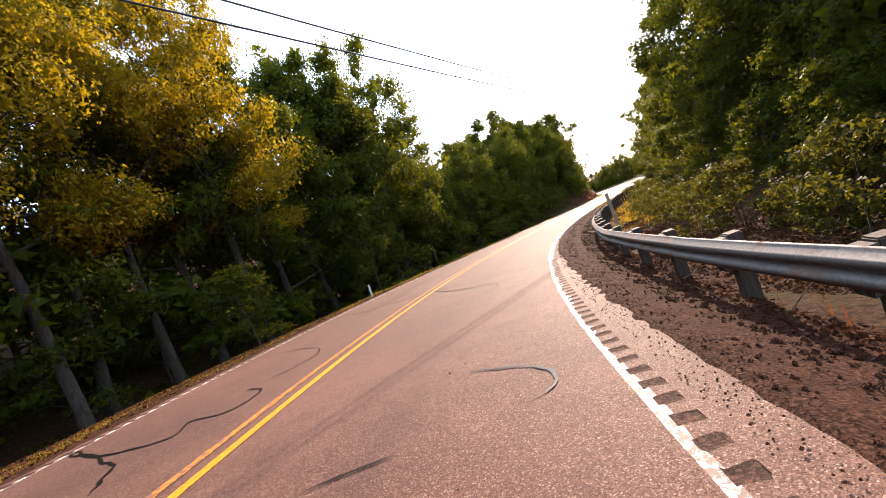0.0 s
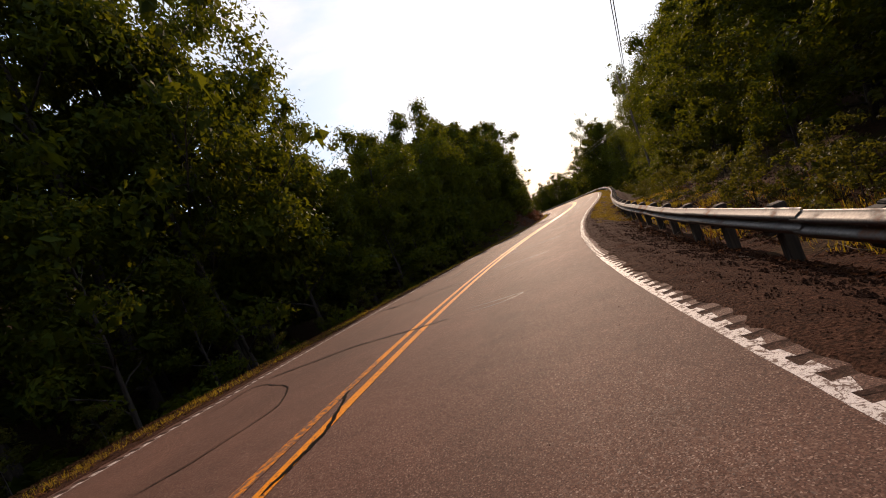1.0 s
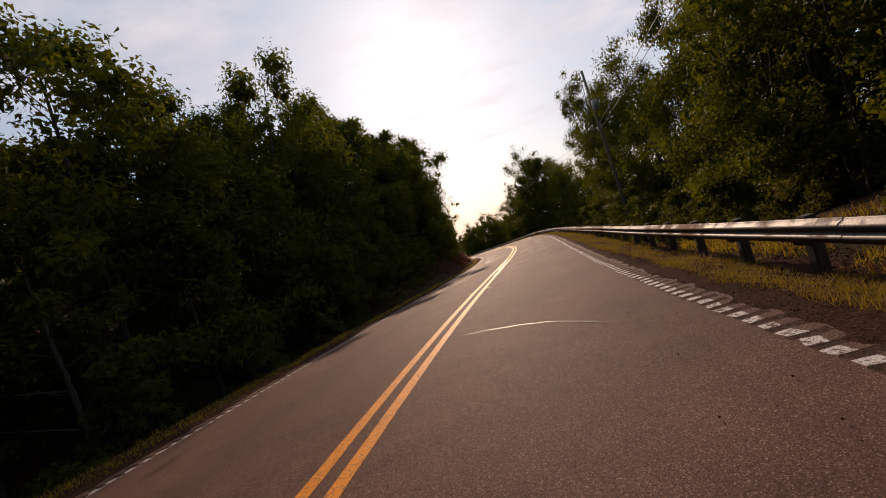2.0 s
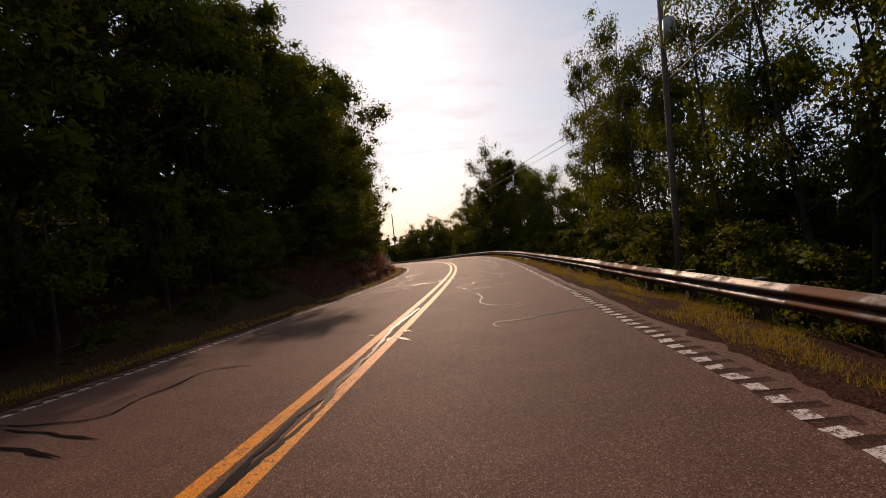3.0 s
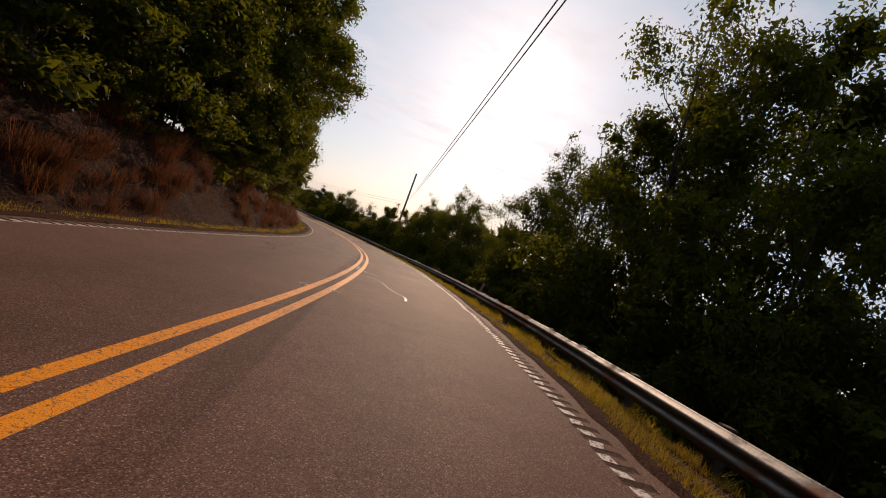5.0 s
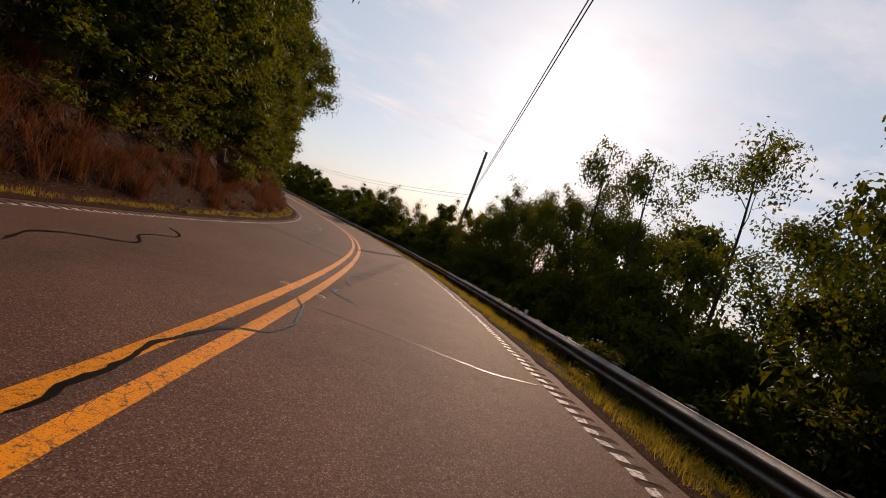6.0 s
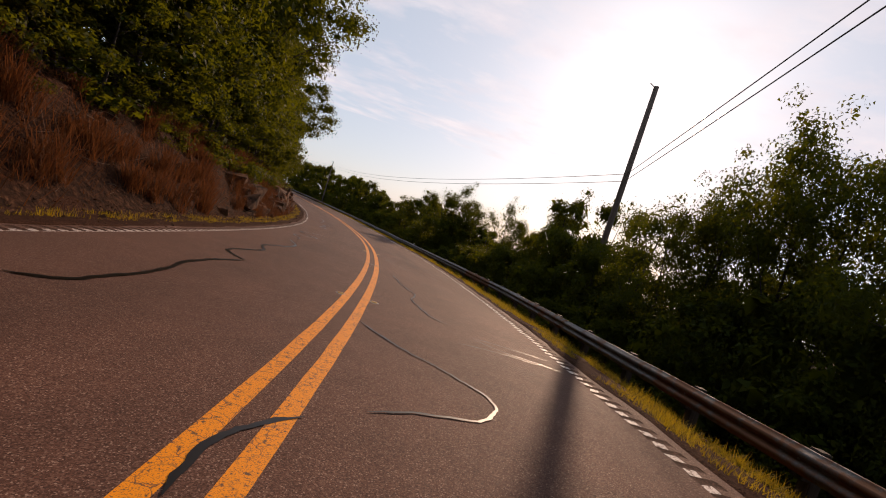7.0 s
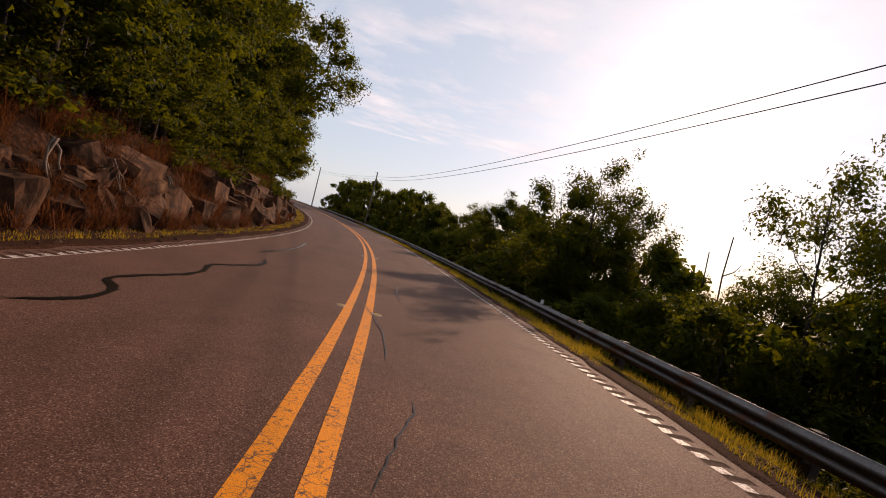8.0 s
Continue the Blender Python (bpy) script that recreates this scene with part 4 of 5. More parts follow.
def grow(seed, height, spread, low, leaves, leaf, clump, limbs=14, subs=4, trunk_r=0.013, lean=0.035, stems=1, rise=0.55, core=0.34, n_core=3, quad=False, twigs=True, tuft=0.8, sides=8):
    """A trunk of one or more stems with limbs and side branches, and a crown of leaf clumps on the branch ends: two meshes' verts and faces."""
    r = np.random.default_rng(seed)
    pieces, heads, sizes, n = [], [], [], 10
    spines = []
    for k in range(stems):
        turn = 6.283 * (k + 0.3 * r.random()) / stems
        way = np.array([math.cos(turn), math.sin(turn), 0]) * (0.0 if stems == 1 else 0.09 + 0.08 * r.random()) + np.array([0, 0, 1.0])
        tall = height * (1.0 if k == 0 else 0.72 + 0.2 * r.random())
        pts = [np.array([0, 0, -0.6])]
        for i in range(1, n):
            way = way + np.array([r.normal() * lean, r.normal() * lean, 0.04])
            way /= np.linalg.norm(way)
            pts.append(pts[-1] + way * (tall * 0.93 + 0.6) / (n - 1))
        pts = np.array(pts)
        thick = height * trunk_r * stems ** -0.4
        rad = [thick * (1.35 if i == 0 else 1.05 - 0.93 * i / (n - 1)) for i in range(n)]
        pieces.append(tube(pts, rad, sides))
        spines.append((pts, rad))
        for q in range(5):
            heads.append(pts[-1] + r.normal(size=3) * np.array([0.26, 0.26, 0.17]) * spread - np.array([0, 0, 0.1 * spread]))
            sizes.append(clump * (0.45 + 0.35 * r.random()))
    for i in range(limbs):
        pts, rad = spines[i % stems]
        u = (i + 0.8 * r.random()) / limbs
        h = low + (0.95 - low) * u
        at = h * (n - 1)
        j = min(int(at), n - 2)
        start = pts[j] * (1 - at + j) + pts[j + 1] * (at - j)
        r0 = 0.52 * (rad[j] * (1 - at + j) + rad[j + 1] * (at - j))
        turn = i * 2.4 + r.normal() * 0.45
        length = spread * math.sin(math.pi * (0.20 + 0.76 * u)) ** 0.6 * (0.72 + 0.5 * r.random())
        way = np.array([math.cos(turn), math.sin(turn), rise * (0.35 + 1.1 * u) + r.normal() * 0.12])
        way /= np.linalg.norm(way)
        line = [start]
        for q in range(5):
            way = way + np.array([r.normal() * 0.15, r.normal() * 0.15, -0.02 + r.normal() * 0.11])
            way /= np.linalg.norm(way)
            line.append(line[-1] + way * length / 5)
        line = np.array(line)
        pieces.append(tube(line, [r0 * q for q in (1, 0.82, 0.64, 0.46, 0.3, 0.12)], 4))
        heads.append(line[-1])
        sizes.append(clump * (0.6 + 0.4 * r.random()))
        for m in range(subs):
            f = 0.30 + 0.66 * (m + r.random() * 0.7) / subs
            q = min(int(f * 5), 4)
            base = line[q] * (1 - f * 5 + q) + line[q + 1] * (f * 5 - q)
            across = np.cross(way, (0, 0, 1.0)) * (1 if m % 2 else -1)
            side = unit(way * 0.6 + across * (0.6 + 0.5 * r.random()) + np.array([0, 0, 0.22 + 0.3 * r.normal()]))
            out = length * (0.46 - 0.22 * f) * (0.8 + 0.5 * r.random())
            bend = base + side * out * 0.55 + r.normal(size=3) * 0.05 * out
            tip = bend + unit(side + r.normal(size=3) * 0.25) * out * 0.5
            if twigs:
                pieces.append(tube([base, bend, tip], [r0 * 0.42 * (1.1 - 0.6 * f), r0 * 0.22, r0 * 0.06], 3))
            heads += [tip, bend]
            sizes += [clump * (0.55 + 0.55 * r.random()), clump * (0.45 + 0.4 * r.random())]
    heads, sizes = np.array(heads), np.array(sizes)

    def spray(count, span, inner, outer, four, facing):
        share = sizes ** 2 * (0.6 + 0.8 * r.random(len(sizes)))
        pick = r.choice(len(heads), count, p=share / share.sum())
        out = unit(r.normal(size=(count, 3)) + np.array([0, 0, 0.25]))
        reach = inner + (outer - inner) * r.random(count) ** 0.6
        reach = reach * np.where(r.random(count) < 0.07, 1.3, 1.0)
        c = heads[pick] + out * (sizes[pick] * reach)[:, None] * np.array([1, 1, tuft])
        nrm = unit(out * facing + np.array([0, 0, 0.5 * facing]) + r.normal(size=(count, 3)) * 0.45)
        u = unit(np.cross(nrm, r.normal(size=(count, 3)))) + np.array([0, 0, -0.25])
        w = unit(np.cross(nrm, u))
        ln = span * (0.6 + 0.8 * r.random(count))[:, None]
        if four:
            return np.stack([c - u * ln * 0.5, c + w * ln * 0.30 - u * ln * 0.05, c + u * ln * 0.55, c - w * ln * 0.30 - u * ln * 0.05], 1).reshape(-1, 3), np.arange(count * 4).reshape(-1, 4)
        return np.stack([c + u * ln * 0.62, c - u * ln * 0.34 + w * ln * 0.34, c - u * ln * 0.34 - w * ln * 0.30], 1).reshape(-1, 3), np.arange(count * 3).reshape(-1, 3)

    va, fa = spray(leaves, leaf, 0.30, 1.0, quad, 0.65)
    vb, fb = spray(n_core * len(heads), core, 0.0, 0.55, True, 0.2)
    return joined(pieces), (np.concatenate([va, vb]), fa.tolist() + (fb + len(va)).tolist())


def make_tree(kind_name, leaf_mat, label, category, group, **kw):
    wood, crown = grow(**kw)
    root = new(kind_name)
    mesh_object("trunk", wood[0], wood[1], M_BARK, root)
    mesh_object("crown", crown[0], crown[1], leaf_mat, root, flat=True)
    return tagged(root, label, category, group)


class Planter:
    """Puts the first of a kind and then copies."""

    def __init__(self, ob):
        self.ob, self.used = ob, False
        crown = next(c for c in ob.children if c.name.startswith("crown"))
        self.tall = float(np.percentile([v.co.z for v in crown.data.vertices], 99.7))

    def put(self, s, d, scale, turn, lean=0.0, sink=0.15, wide=1.0):
        p = on_ground(s, d, sink)
        m = pose(p[0], p[1], p[2], lean, 0, turn) @ Matrix.Diagonal((scale * wide, scale * wide, scale, 1))
        if self.used:
            return copy_thing(self.ob, m @ Matrix.Diagonal([1 / q for q in self.ob.scale] + [1]))
        self.used = True
        self.ob.matrix_basis = m
        return self.ob


LABELS = {
    "dense": "tall broadleaf tree with a dense dark green crown",
    "slender": "slender tall broadleaf tree with a green crown",
    "open": "open-crowned tree with sky between its dark branches",
    "gold": "broadleaf tree with yellow-green leaves, sunlight put into their colour",
    "bushy": "low bushy young tree leafy to the ground",
    "back": "dark broadleaf tree deep in the roadside woods",
}
SIDE = "roadside trees"
BROAD = Planter(make_tree("broadleaf_tree", M_LEAF, LABELS["dense"], "tree", SIDE, seed=1, height=16, spread=4.3, low=0.10, leaves=24000, leaf=0.17, clump=1.10, limbs=26, subs=4, rise=0.7, core=0.5, n_core=6))
DOME = Planter(make_tree("broadleaf_tree", M_LEAF, LABELS["dense"], "tree", SIDE, seed=11, height=15, spread=4.6, low=0.14, leaves=24000, leaf=0.17, clump=1.15, limbs=24, subs=4, stems=2, rise=0.75, core=0.5, n_core=6))
TALL = Planter(make_tree("broadleaf_tree", M_LEAF, LABELS["slender"], "tree", SIDE, seed=2, height=17, spread=3.3, low=0.20, leaves=15000, leaf=0.14, clump=0.95, limbs=24, subs=4, rise=0.75, core=0.36, n_core=3, quad=True))
LANKY = Planter(make_tree("broadleaf_tree", M_LEAF, LABELS["slender"], "tree", SIDE, seed=12, height=17, spread=3.5, low=0.26, leaves=14500, leaf=0.135, clump=0.90, limbs=20, subs=4, stems=2, rise=0.85, core=0.30, n_core=2, quad=True))
AIRY = Planter(make_tree("broadleaf_tree", M_LEAF, LABELS["open"], "tree", SIDE, seed=3, height=15, spread=3.6, low=0.22, leaves=19000, leaf=0.112, clump=0.80, limbs=33, subs=3, stems=3, rise=0.9, core=0.26, n_core=2, quad=True))
LIGHT = Planter(make_tree("broadleaf_tree", M_LEAF, LABELS["open"], "tree", SIDE, seed=13, height=15, spread=3.6, low=0.24, leaves=18000, leaf=0.112, clump=0.85, limbs=26, subs=4, rise=0.85, lean=0.05, core=0.26, n_core=2, quad=True))
OPEN = Planter(make_tree("broadleaf_tree", M_LEAF, LABELS["open"], "tree", SIDE, seed=23, height=11, spread=2.9, low=0.12, leaves=27000, leaf=0.095, clump=0.72, limbs=34, subs=4, stems=2, rise=0.8, core=0.17, n_core=8))
GOLD = Planter(make_tree("broadleaf_tree", M_LEAF_SUN_TONED, LABELS["gold"], "tree", "sunlit roadside trees", seed=4, height=15, spread=4.2, low=0.36, leaves=42000, leaf=0.115, clump=1.0, limbs=26, subs=4, rise=0.6, core=0.36, n_core=6, quad=True))
BUSHY = Planter(make_tree("young_tree", M_LEAF, LABELS["bushy"], "tree", SIDE, seed=5, height=7, spread=2.4, low=0.05, leaves=5000, leaf=0.14, clump=0.68, limbs=16, subs=3, rise=0.7, core=0.36, n_core=5, sides=6))
BACK = Planter(make_tree("woodland_tree", M_LEAF, LABELS["back"], "tree", "woods behind the road", seed=7, height=15, spread=4.6, low=0.03, leaves=2200, leaf=0.36, clump=1.25, limbs=16, subs=2, core=0.85, n_core=10, twigs=False, sides=5))
SHRUB = Planter(make_tree("shrub", M_SHRUB, "green leafy shrub in the undergrowth", "shrub", "roadside shrubs", seed=6, height=2.2, spread=1.2, low=0.03, leaves=1500, leaf=0.095, clump=0.34, limbs=9, subs=2, core=0.16, n_core=3, twigs=False, sides=4))

rt = np.random.default_rng(23)


def row(kinds, sa, sb, step, d, d_var, scale, s_var=0.2, wide=1.0):
    s = sa
    while s < sb:
        kd = kinds[rt.integers(len(kinds))]
        sc = scale * (1 + s_var * (rt.random() - 0.5) * 2)
        kd.put(s, d + (rt.random() - 0.5) * 2 * d_var, sc, rt.random() * 360, rt.normal() * 2, wide=wide)
        s += step * (0.7 + 0.6 * rt.random())


def top_left(s):
    """Height of the woods' skyline over the road, left."""
    return np.interp(s, [8, 32, 36, 41, 46, 50, 53, 58, 66, 72, 76, 86, 95, 106, 125, 140, 170, 190, 222, 260],
                     [15, 16, 17, 21, 21.5, 15, 12.5, 13, 16, 18, 19, 19, 18.5, 21, 21, 20, 19, 18.5, 18, 13])


def top_right(s):
    return np.interp(s, [8, 24, 32, 43, 60, 70, 80, 90, 98, 103, 107, 112, 119, 127, 131, 137, 141, 145, 151, 159, 170, 174, 178, 182, 188, 193, 199, 203, 209, 216, 228, 239, 257, 281, 300],
                     [16, 15, 10.5, 9, 10, 11.5, 13, 13.5, 15, 12.5, 9, 9.2, 10, 14, 17.5, 13.5, 12, 13, 11, 10.4, 10.4, 10, 8.4, 8, 7.6, 4.5, 6.6, 4.2, 8, 5.2, 8.2, 5, 8.6, 9.5, 9.2])


def fit_in(kd, s, d, top, turn, wide=1.0, lean=0.0):
    """Puts a tree so that its top stands that high over the road."""
    tall = max(1.6, top - float(ground_z(s, d) - lay(s, d)[2]))
    sc = tall / kd.tall
    return kd.put(s, d, sc, turn, lean, wide=wide * min(1.3, max(0.7, (1 / sc) ** 0.5)))


def woods(kinds, sa, sb, step, d, d_var, share=1.0, spread=0.10, wide=1.0, level=None):
    """Trees along the road whose tops reach a share of the skyline, or one level."""
    s = sa
    while s < sb:
        at = d + (rt.random() - 0.5) * 2 * d_var
        top = float(top_right(s) if d > 0 else top_left(s)) * share if level is None else level
        top = top * (1 + spread * (rt.random() - 0.75) * 2)
        fit_in(kinds[rt.integers(len(kinds))], s, at, top, rt.random() * 360, wide, rt.normal() * 2)
        s += step * (0.7 + 0.6 * rt.random())


# left, falling ground: front trees with sunlight in their leaf colour, then denser woods
woods([TALL, BROAD], 9, 29, 4.2, -12.2, 0.6, 1.0)
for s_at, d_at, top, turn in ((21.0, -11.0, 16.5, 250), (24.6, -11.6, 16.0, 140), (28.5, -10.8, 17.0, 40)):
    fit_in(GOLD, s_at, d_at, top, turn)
fit_in(DOME, 42.0, -11.2, 20.5, 75)
fit_in(BROAD, 31.8, -12.0, 16.8, 310)
fit_in(BACK, 30.0, -15.0, 15.0, 10)
fit_in(BUSHY, 25.5, -8.4, 3.2, 80)
row([BUSHY, SHRUB], 33, 84, 5.0, -8.4, 0.5, 0.7)
woods([BROAD, TALL, DOME], 35, 88, 4.4, -11.4, 0.8, 0.97)
woods([BACK], 4, 90, 3.4, -14.2, 0.8, 0.84, 0.2)
woods([BUSHY], 10, 34, 3.0, -12.6, 0.6, 0.26, 0.3)
woods([BACK], 6, 92, 4.6, -18.5, 1.4, 0.85)
# left, rising bank: trees over the cut
woods([BROAD, DOME, TALL], 88, 236, 4.6, -10.4, 0.5, 0.97, wide=1.1)
woods([BUSHY], 92, 232, 4.4, -8.5, 0.4, 0.46, 0.15, wide=1.15)
woods([BACK], 88, 245, 5.0, -14.0, 1.2, 0.92)
fit_in(DOME, 224.0, -9.0, 16, 30, 1.1)
fit_in(BROAD, 230.0, -8.8, 15, 200, 1.1)
# right, rising ground
woods([TALL, LANKY], 14, 32, 4.4, 10.9, 0.4, 1.0, wide=0.8)
woods([BUSHY], 12, 34, 3.4, 8.6, 0.4, level=3.2, spread=0.3, wide=0.85)
woods([BROAD, OPEN, DOME], 32, 64, 4.2, 11.2, 0.5, 0.95, wide=0.85)
woods([BACK], 8, 70, 3.8, 13.4, 0.7, 0.62, 0.3)
woods([BACK], 26, 80, 4.4, 17.5, 1.5, 1.0)
row([BUSHY, SHRUB], 10, 60, 3.6, 9.2, 0.5, 0.55)
woods([BROAD, DOME], 22, 38, 3.6, 12.6, 0.4, level=9.0, spread=0.1, wide=0.9)
woods([BACK], 4, 27, 3.0, 12.6, 0.5, level=6.5, spread=0.2)
# right, falling ground beyond the rail
woods([LANKY, LIGHT, TALL], 66, 100, 4.4, 13.4, 0.7, 0.97, wide=0.85)
fit_in(TALL, 100.2, 13.0, 15.5, 20, 0.72)
fit_in(LANKY, 96.5, 13.4, 15.5, 200, 0.8)
woods([LANKY, TALL, LIGHT], 105, 126, 3.8, 13.4, 0.7, 0.97, wide=0.85)
fit_in(OPEN, 130.0, 13.4, 16.8, 130, 1.15)
fit_in(BROAD, 126.4, 13.6, 14.0, 20, 1.0)
fit_in(BROAD, 133.8, 13.8, 14.6, 200, 1.0)
woods([LANKY, AIRY, LANKY, TALL], 134, 151, 3.5, 13.4, 0.7, 0.95, wide=0.86)
woods([OPEN, LANKY, OPEN, TALL], 152, 181, 3.4, 13.4, 0.7, 0.95, wide=0.88)
fit_in(LANKY, 145.2, 12.8, 13.2, 250, 0.8)
fit_in(OPEN, 174.6, 13.2, 9.8, 60, 0.9)
woods([OPEN, LANKY, OPEN], 178, 186, 3.2, 14.2, 0.7, 0.97, 0.08, wide=0.9)
fit_in(DOME, 187.6, 14.0, 7.4, 40, 0.85)
fit_in(BROAD, 190.6, 13.8, 7.8, 140, 0.8)
fit_in(OPEN, 194.2, 14.2, 5.8, 20, 0.9)
woods([OPEN, AIRY], 199.5, 206, 2.4, 14.4, 0.5, 0.66, wide=0.9)
fit_in(OPEN, 197.2, 13.6, 6.5, 160, 0.9)
fit_in(OPEN, 209.8, 13.4, 8.3, 210, 1.1)
fit_in(OPEN, 208.6, 13.2, 6.0, 300, 1.0)
fit_in(BUSHY, 211.8, 12.6, 5.2, 20, 1.2)
woods([BROAD, DOME, TALL], 211, 246, 4.2, 13.6, 1.0, 0.95)
woods([BUSHY, BACK], 247, 300, 3.6, 13.6, 1.0, 0.95)
woods([BACK], 66, 134, 3.0, 15.6, 1.2, level=2.4, spread=0.5)
woods([BACK], 135, 197, 2.8, 15.4, 1.0, level=3.4, spread=0.4)
woods([BUSHY], 136, 198, 2.8, 12.4, 0.6, level=3.2, spread=0.4)
woods([BACK], 198, 206, 3.0, 15.6, 1.2, level=2.0, spread=0.5)
woods([BACK], 66, 205, 4.0, 20.0, 1.5, level=1.6, spread=0.5)
woods([LIGHT, BUSHY], 66, 181, 6.5, 17.2, 1.0, 0.7, 0.2)
woods([BACK], 206, 300, 4.2, 15.5, 1.0, 0.72, 0.25)
woods([BACK], 206, 300, 4.6, 10.6, 0.6, 0.34, 0.4)
woods([BUSHY], 66, 206, 3.4, 10.8, 0.6, level=1.4, spread=0.6)
row([SHRUB], 62, 207, 5.5, 7.6, 0.5, 0.8)
row([SHRUB], 96, 182, 4.6, -7.9, 0.4, 0.75)
row([SHRUB], 8, 58, 2.6, 7.7, 0.6, 0.7)
row([SHRUB], 11, 40, 1.5, 7.4, 0.5, 0.62)
row([SHRUB], 34, 84, 4.4, -6.9, 0.4, 0.55)
# boughs over the cut bank, and lower growth before the left woods
row([BUSHY], 80, 232, 2.3, -8.2, 0.3, 0.55, wide=1.2)
woods([BUSHY], 36, 62, 4.2, -9.4, 0.4, 0.42, 0.3)


def distant_woods(n, seed):
    """Tree crowns over the hills to both sides, far from the road."""
    rw = np.random.default_rng(seed)
    s = S0 + 8 + (S1 - S0 - 16) * rw.random(n)
    side = np.where(rw.random(n) < 0.5, -1, 1)
    d = side * (25 + 85 * rw.random(n) ** 1.2)
    at = on_ground(s, d)
    # thin out where the bend would bring a crown back near the road
    gap = np.sqrt(((at[:, None, :2] - P_S[None, ::4, :2]) ** 2).sum(2)).min(1)
    keep = gap > 23
    at, s, d = at[keep], s[keep], d[keep]
    tall = 5 + 4 * rw.random(len(s))
    over = at[:, 2] + tall - lay(s, d * 0)[:, 2]
    tall = np.maximum(2.5, tall - np.maximum(0, over - 11))
    each = 70
    u = rw.normal(size=(len(s), each, 3))
    u /= np.linalg.norm(u, axis=2)[..., None]
    c = at[:, None] + np.array([0, 0, 0.5]) * tall[:, None, None] + u * (0.35 + 0.65 * rw.random((len(s), each, 1))) * np.stack([0.42 * tall + 1, 0.42 * tall + 1, 0.52 * tall], 1)[:, None]
    a = rw.normal(size=c.shape)
    a /= np.linalg.norm(a, axis=2)[..., None]
    w = np.cross(a, rw.normal(size=c.shape))
    w /= np.linalg.norm(w, axis=2)[..., None]
    ln = (0.45 + 0.5 * rw.random(c.shape[:2]))[..., None]
    verts = np.stack([c - a * ln, c + w * ln * 0.7, c + a * ln, c - w * ln * 0.7], 2).reshape(-1, 3)
    ob = mesh_object("distant_woods", verts, np.arange(len(verts)).reshape(-1, 4), M_LEAF, flat=True)
    return tagged(ob, "dense green woods covering the hills", "woods", kind="stuff")


distant_woods(1200, 12)


# ---------------------------------------------------------------- utility poles and wires
def utility_pole(at, top, r0=0.16, transformer=False, arm=True, turn=0.0, label="tall weathered wooden utility pole"):
    root = new("utility_pole")
    root.location = at
    h = top - at[2]
    v, f = tube([(0, 0, -0.5), (0, 0, h * 0.3), (0, 0, h * 0.7), (0, 0, h)], [r0, r0 * 0.92, r0 * 0.78, r0 * 0.66], 12)
    mesh_object("pole", v, f, M_POLE, root)
    if arm:
        v, f = tube([(0, 0, h - 0.12), (-0.55, 0.0, h - 0.02)], [0.035, 0.03], 6)
        ob = mesh_object("bracket", v, f, M_METAL, root)
        ob.rotation_euler = (0, 0, radians(turn))
    for z in (h - 1.3, h - 1.9):
        v, f = tube([(0.0, 0.0, z), (0.16, 0, z + 0.02), (0.20, 0, z + 0.10)], [0.03, 0.03, 0.045], 8)
        mesh_object("insulator", v, f, M_METAL, root).rotation_euler = (0, 0, radians(turn))
    if transformer:
        v, f = tube([(0, 0, -0.45), (0, 0, -0.42), (0, 0, 0.38), (0, 0, 0.45), (0, 0, 0.5)], [0.20, 0.24, 0.24, 0.20, 0.05], 16)
        ob = mesh_object("transformer", v, f, M_METAL, root, "grey steel transformer can")
        ob.location = (0.42 * math.cos(radians(turn)), 0.42 * math.sin(radians(turn)), h - 3.1)
    return tagged(root, label, "utility pole", "poles along the road")


def wire(a, b, sag, r=0.018):
    a, b = np.array(a, float), np.array(b, float)
    u = np.linspace(0, 1, 24)
    pts = a[None] * (1 - u[:, None]) + b[None] * u[:, None]
    pts[:, 2] -= sag * 4 * u * (1 - u)
    v, f = tube(pts, [r] * len(pts), 5)
    return tagged(mesh_object("overhead_wire", v, f, M_WIRE), "thin black overhead wire between the poles", "wire", "overhead wires")


p1, p2, p3, p4, p5 = np.array([-32.2, -25.0, -2.0]), on_ground(83.9, 10.1), on_ground(185.2, 13.2), on_ground(266.4, 8.7), on_ground(300.0, 7.5)
z2, z3, z4, z5 = (float(lay(s, d)[2]) + h for s, d, h in ((83.9, 10.1, 12.0), (185.2, 13.2, 13.7), (266.4, 8.7, 9.7), (300.0, 7.5, 9.6)))
utility_pole(p1, 10.6, 0.16)
utility_pole(p2, z2, 0.15, transformer=True, turn=250, label="wooden utility pole carrying a grey transformer")
utility_pole(p3, z3, 0.22, turn=20)
utility_pole(p4, z4, 0.15, turn=20, label="distant leaning wooden utility pole")
utility_pole(p5, z5, 0.15, turn=20, label="distant wooden utility pole by the bend")
for a, za, b, zb, sag in ((p1, 9.7, p2, z2 - 4.6, 1.35), (p2, z2 - 4.8, p3, z3 - 5.3, 0.8), (p3, z3 - 5.3, p4, z4 - 0.8, 1.5), (p4, z4 - 0.8, p5, z5 - 0.8, 0.4)):
    for dz in (0.0, -0.45):
        wire((a[0], a[1], za + dz), (b[0], b[1], zb + dz), sag)


def guide_post(s, d, height, wide, deep, mat, lean, label, category):
    p = on_ground(s, d)
    t = along(T_S, s)
    ob = new("guide_post")
    ob.matrix_basis = pose(p[0], p[1], p[2], 0, lean, math.degrees(math.atan2(-t[0], t[1])))
    part("board", box_bm(wide, deep, height + 0.3, 0.006, (0, 0, height / 2 - 0.15)), mat, ob)
    return tagged(ob, label, category, "guide posts")


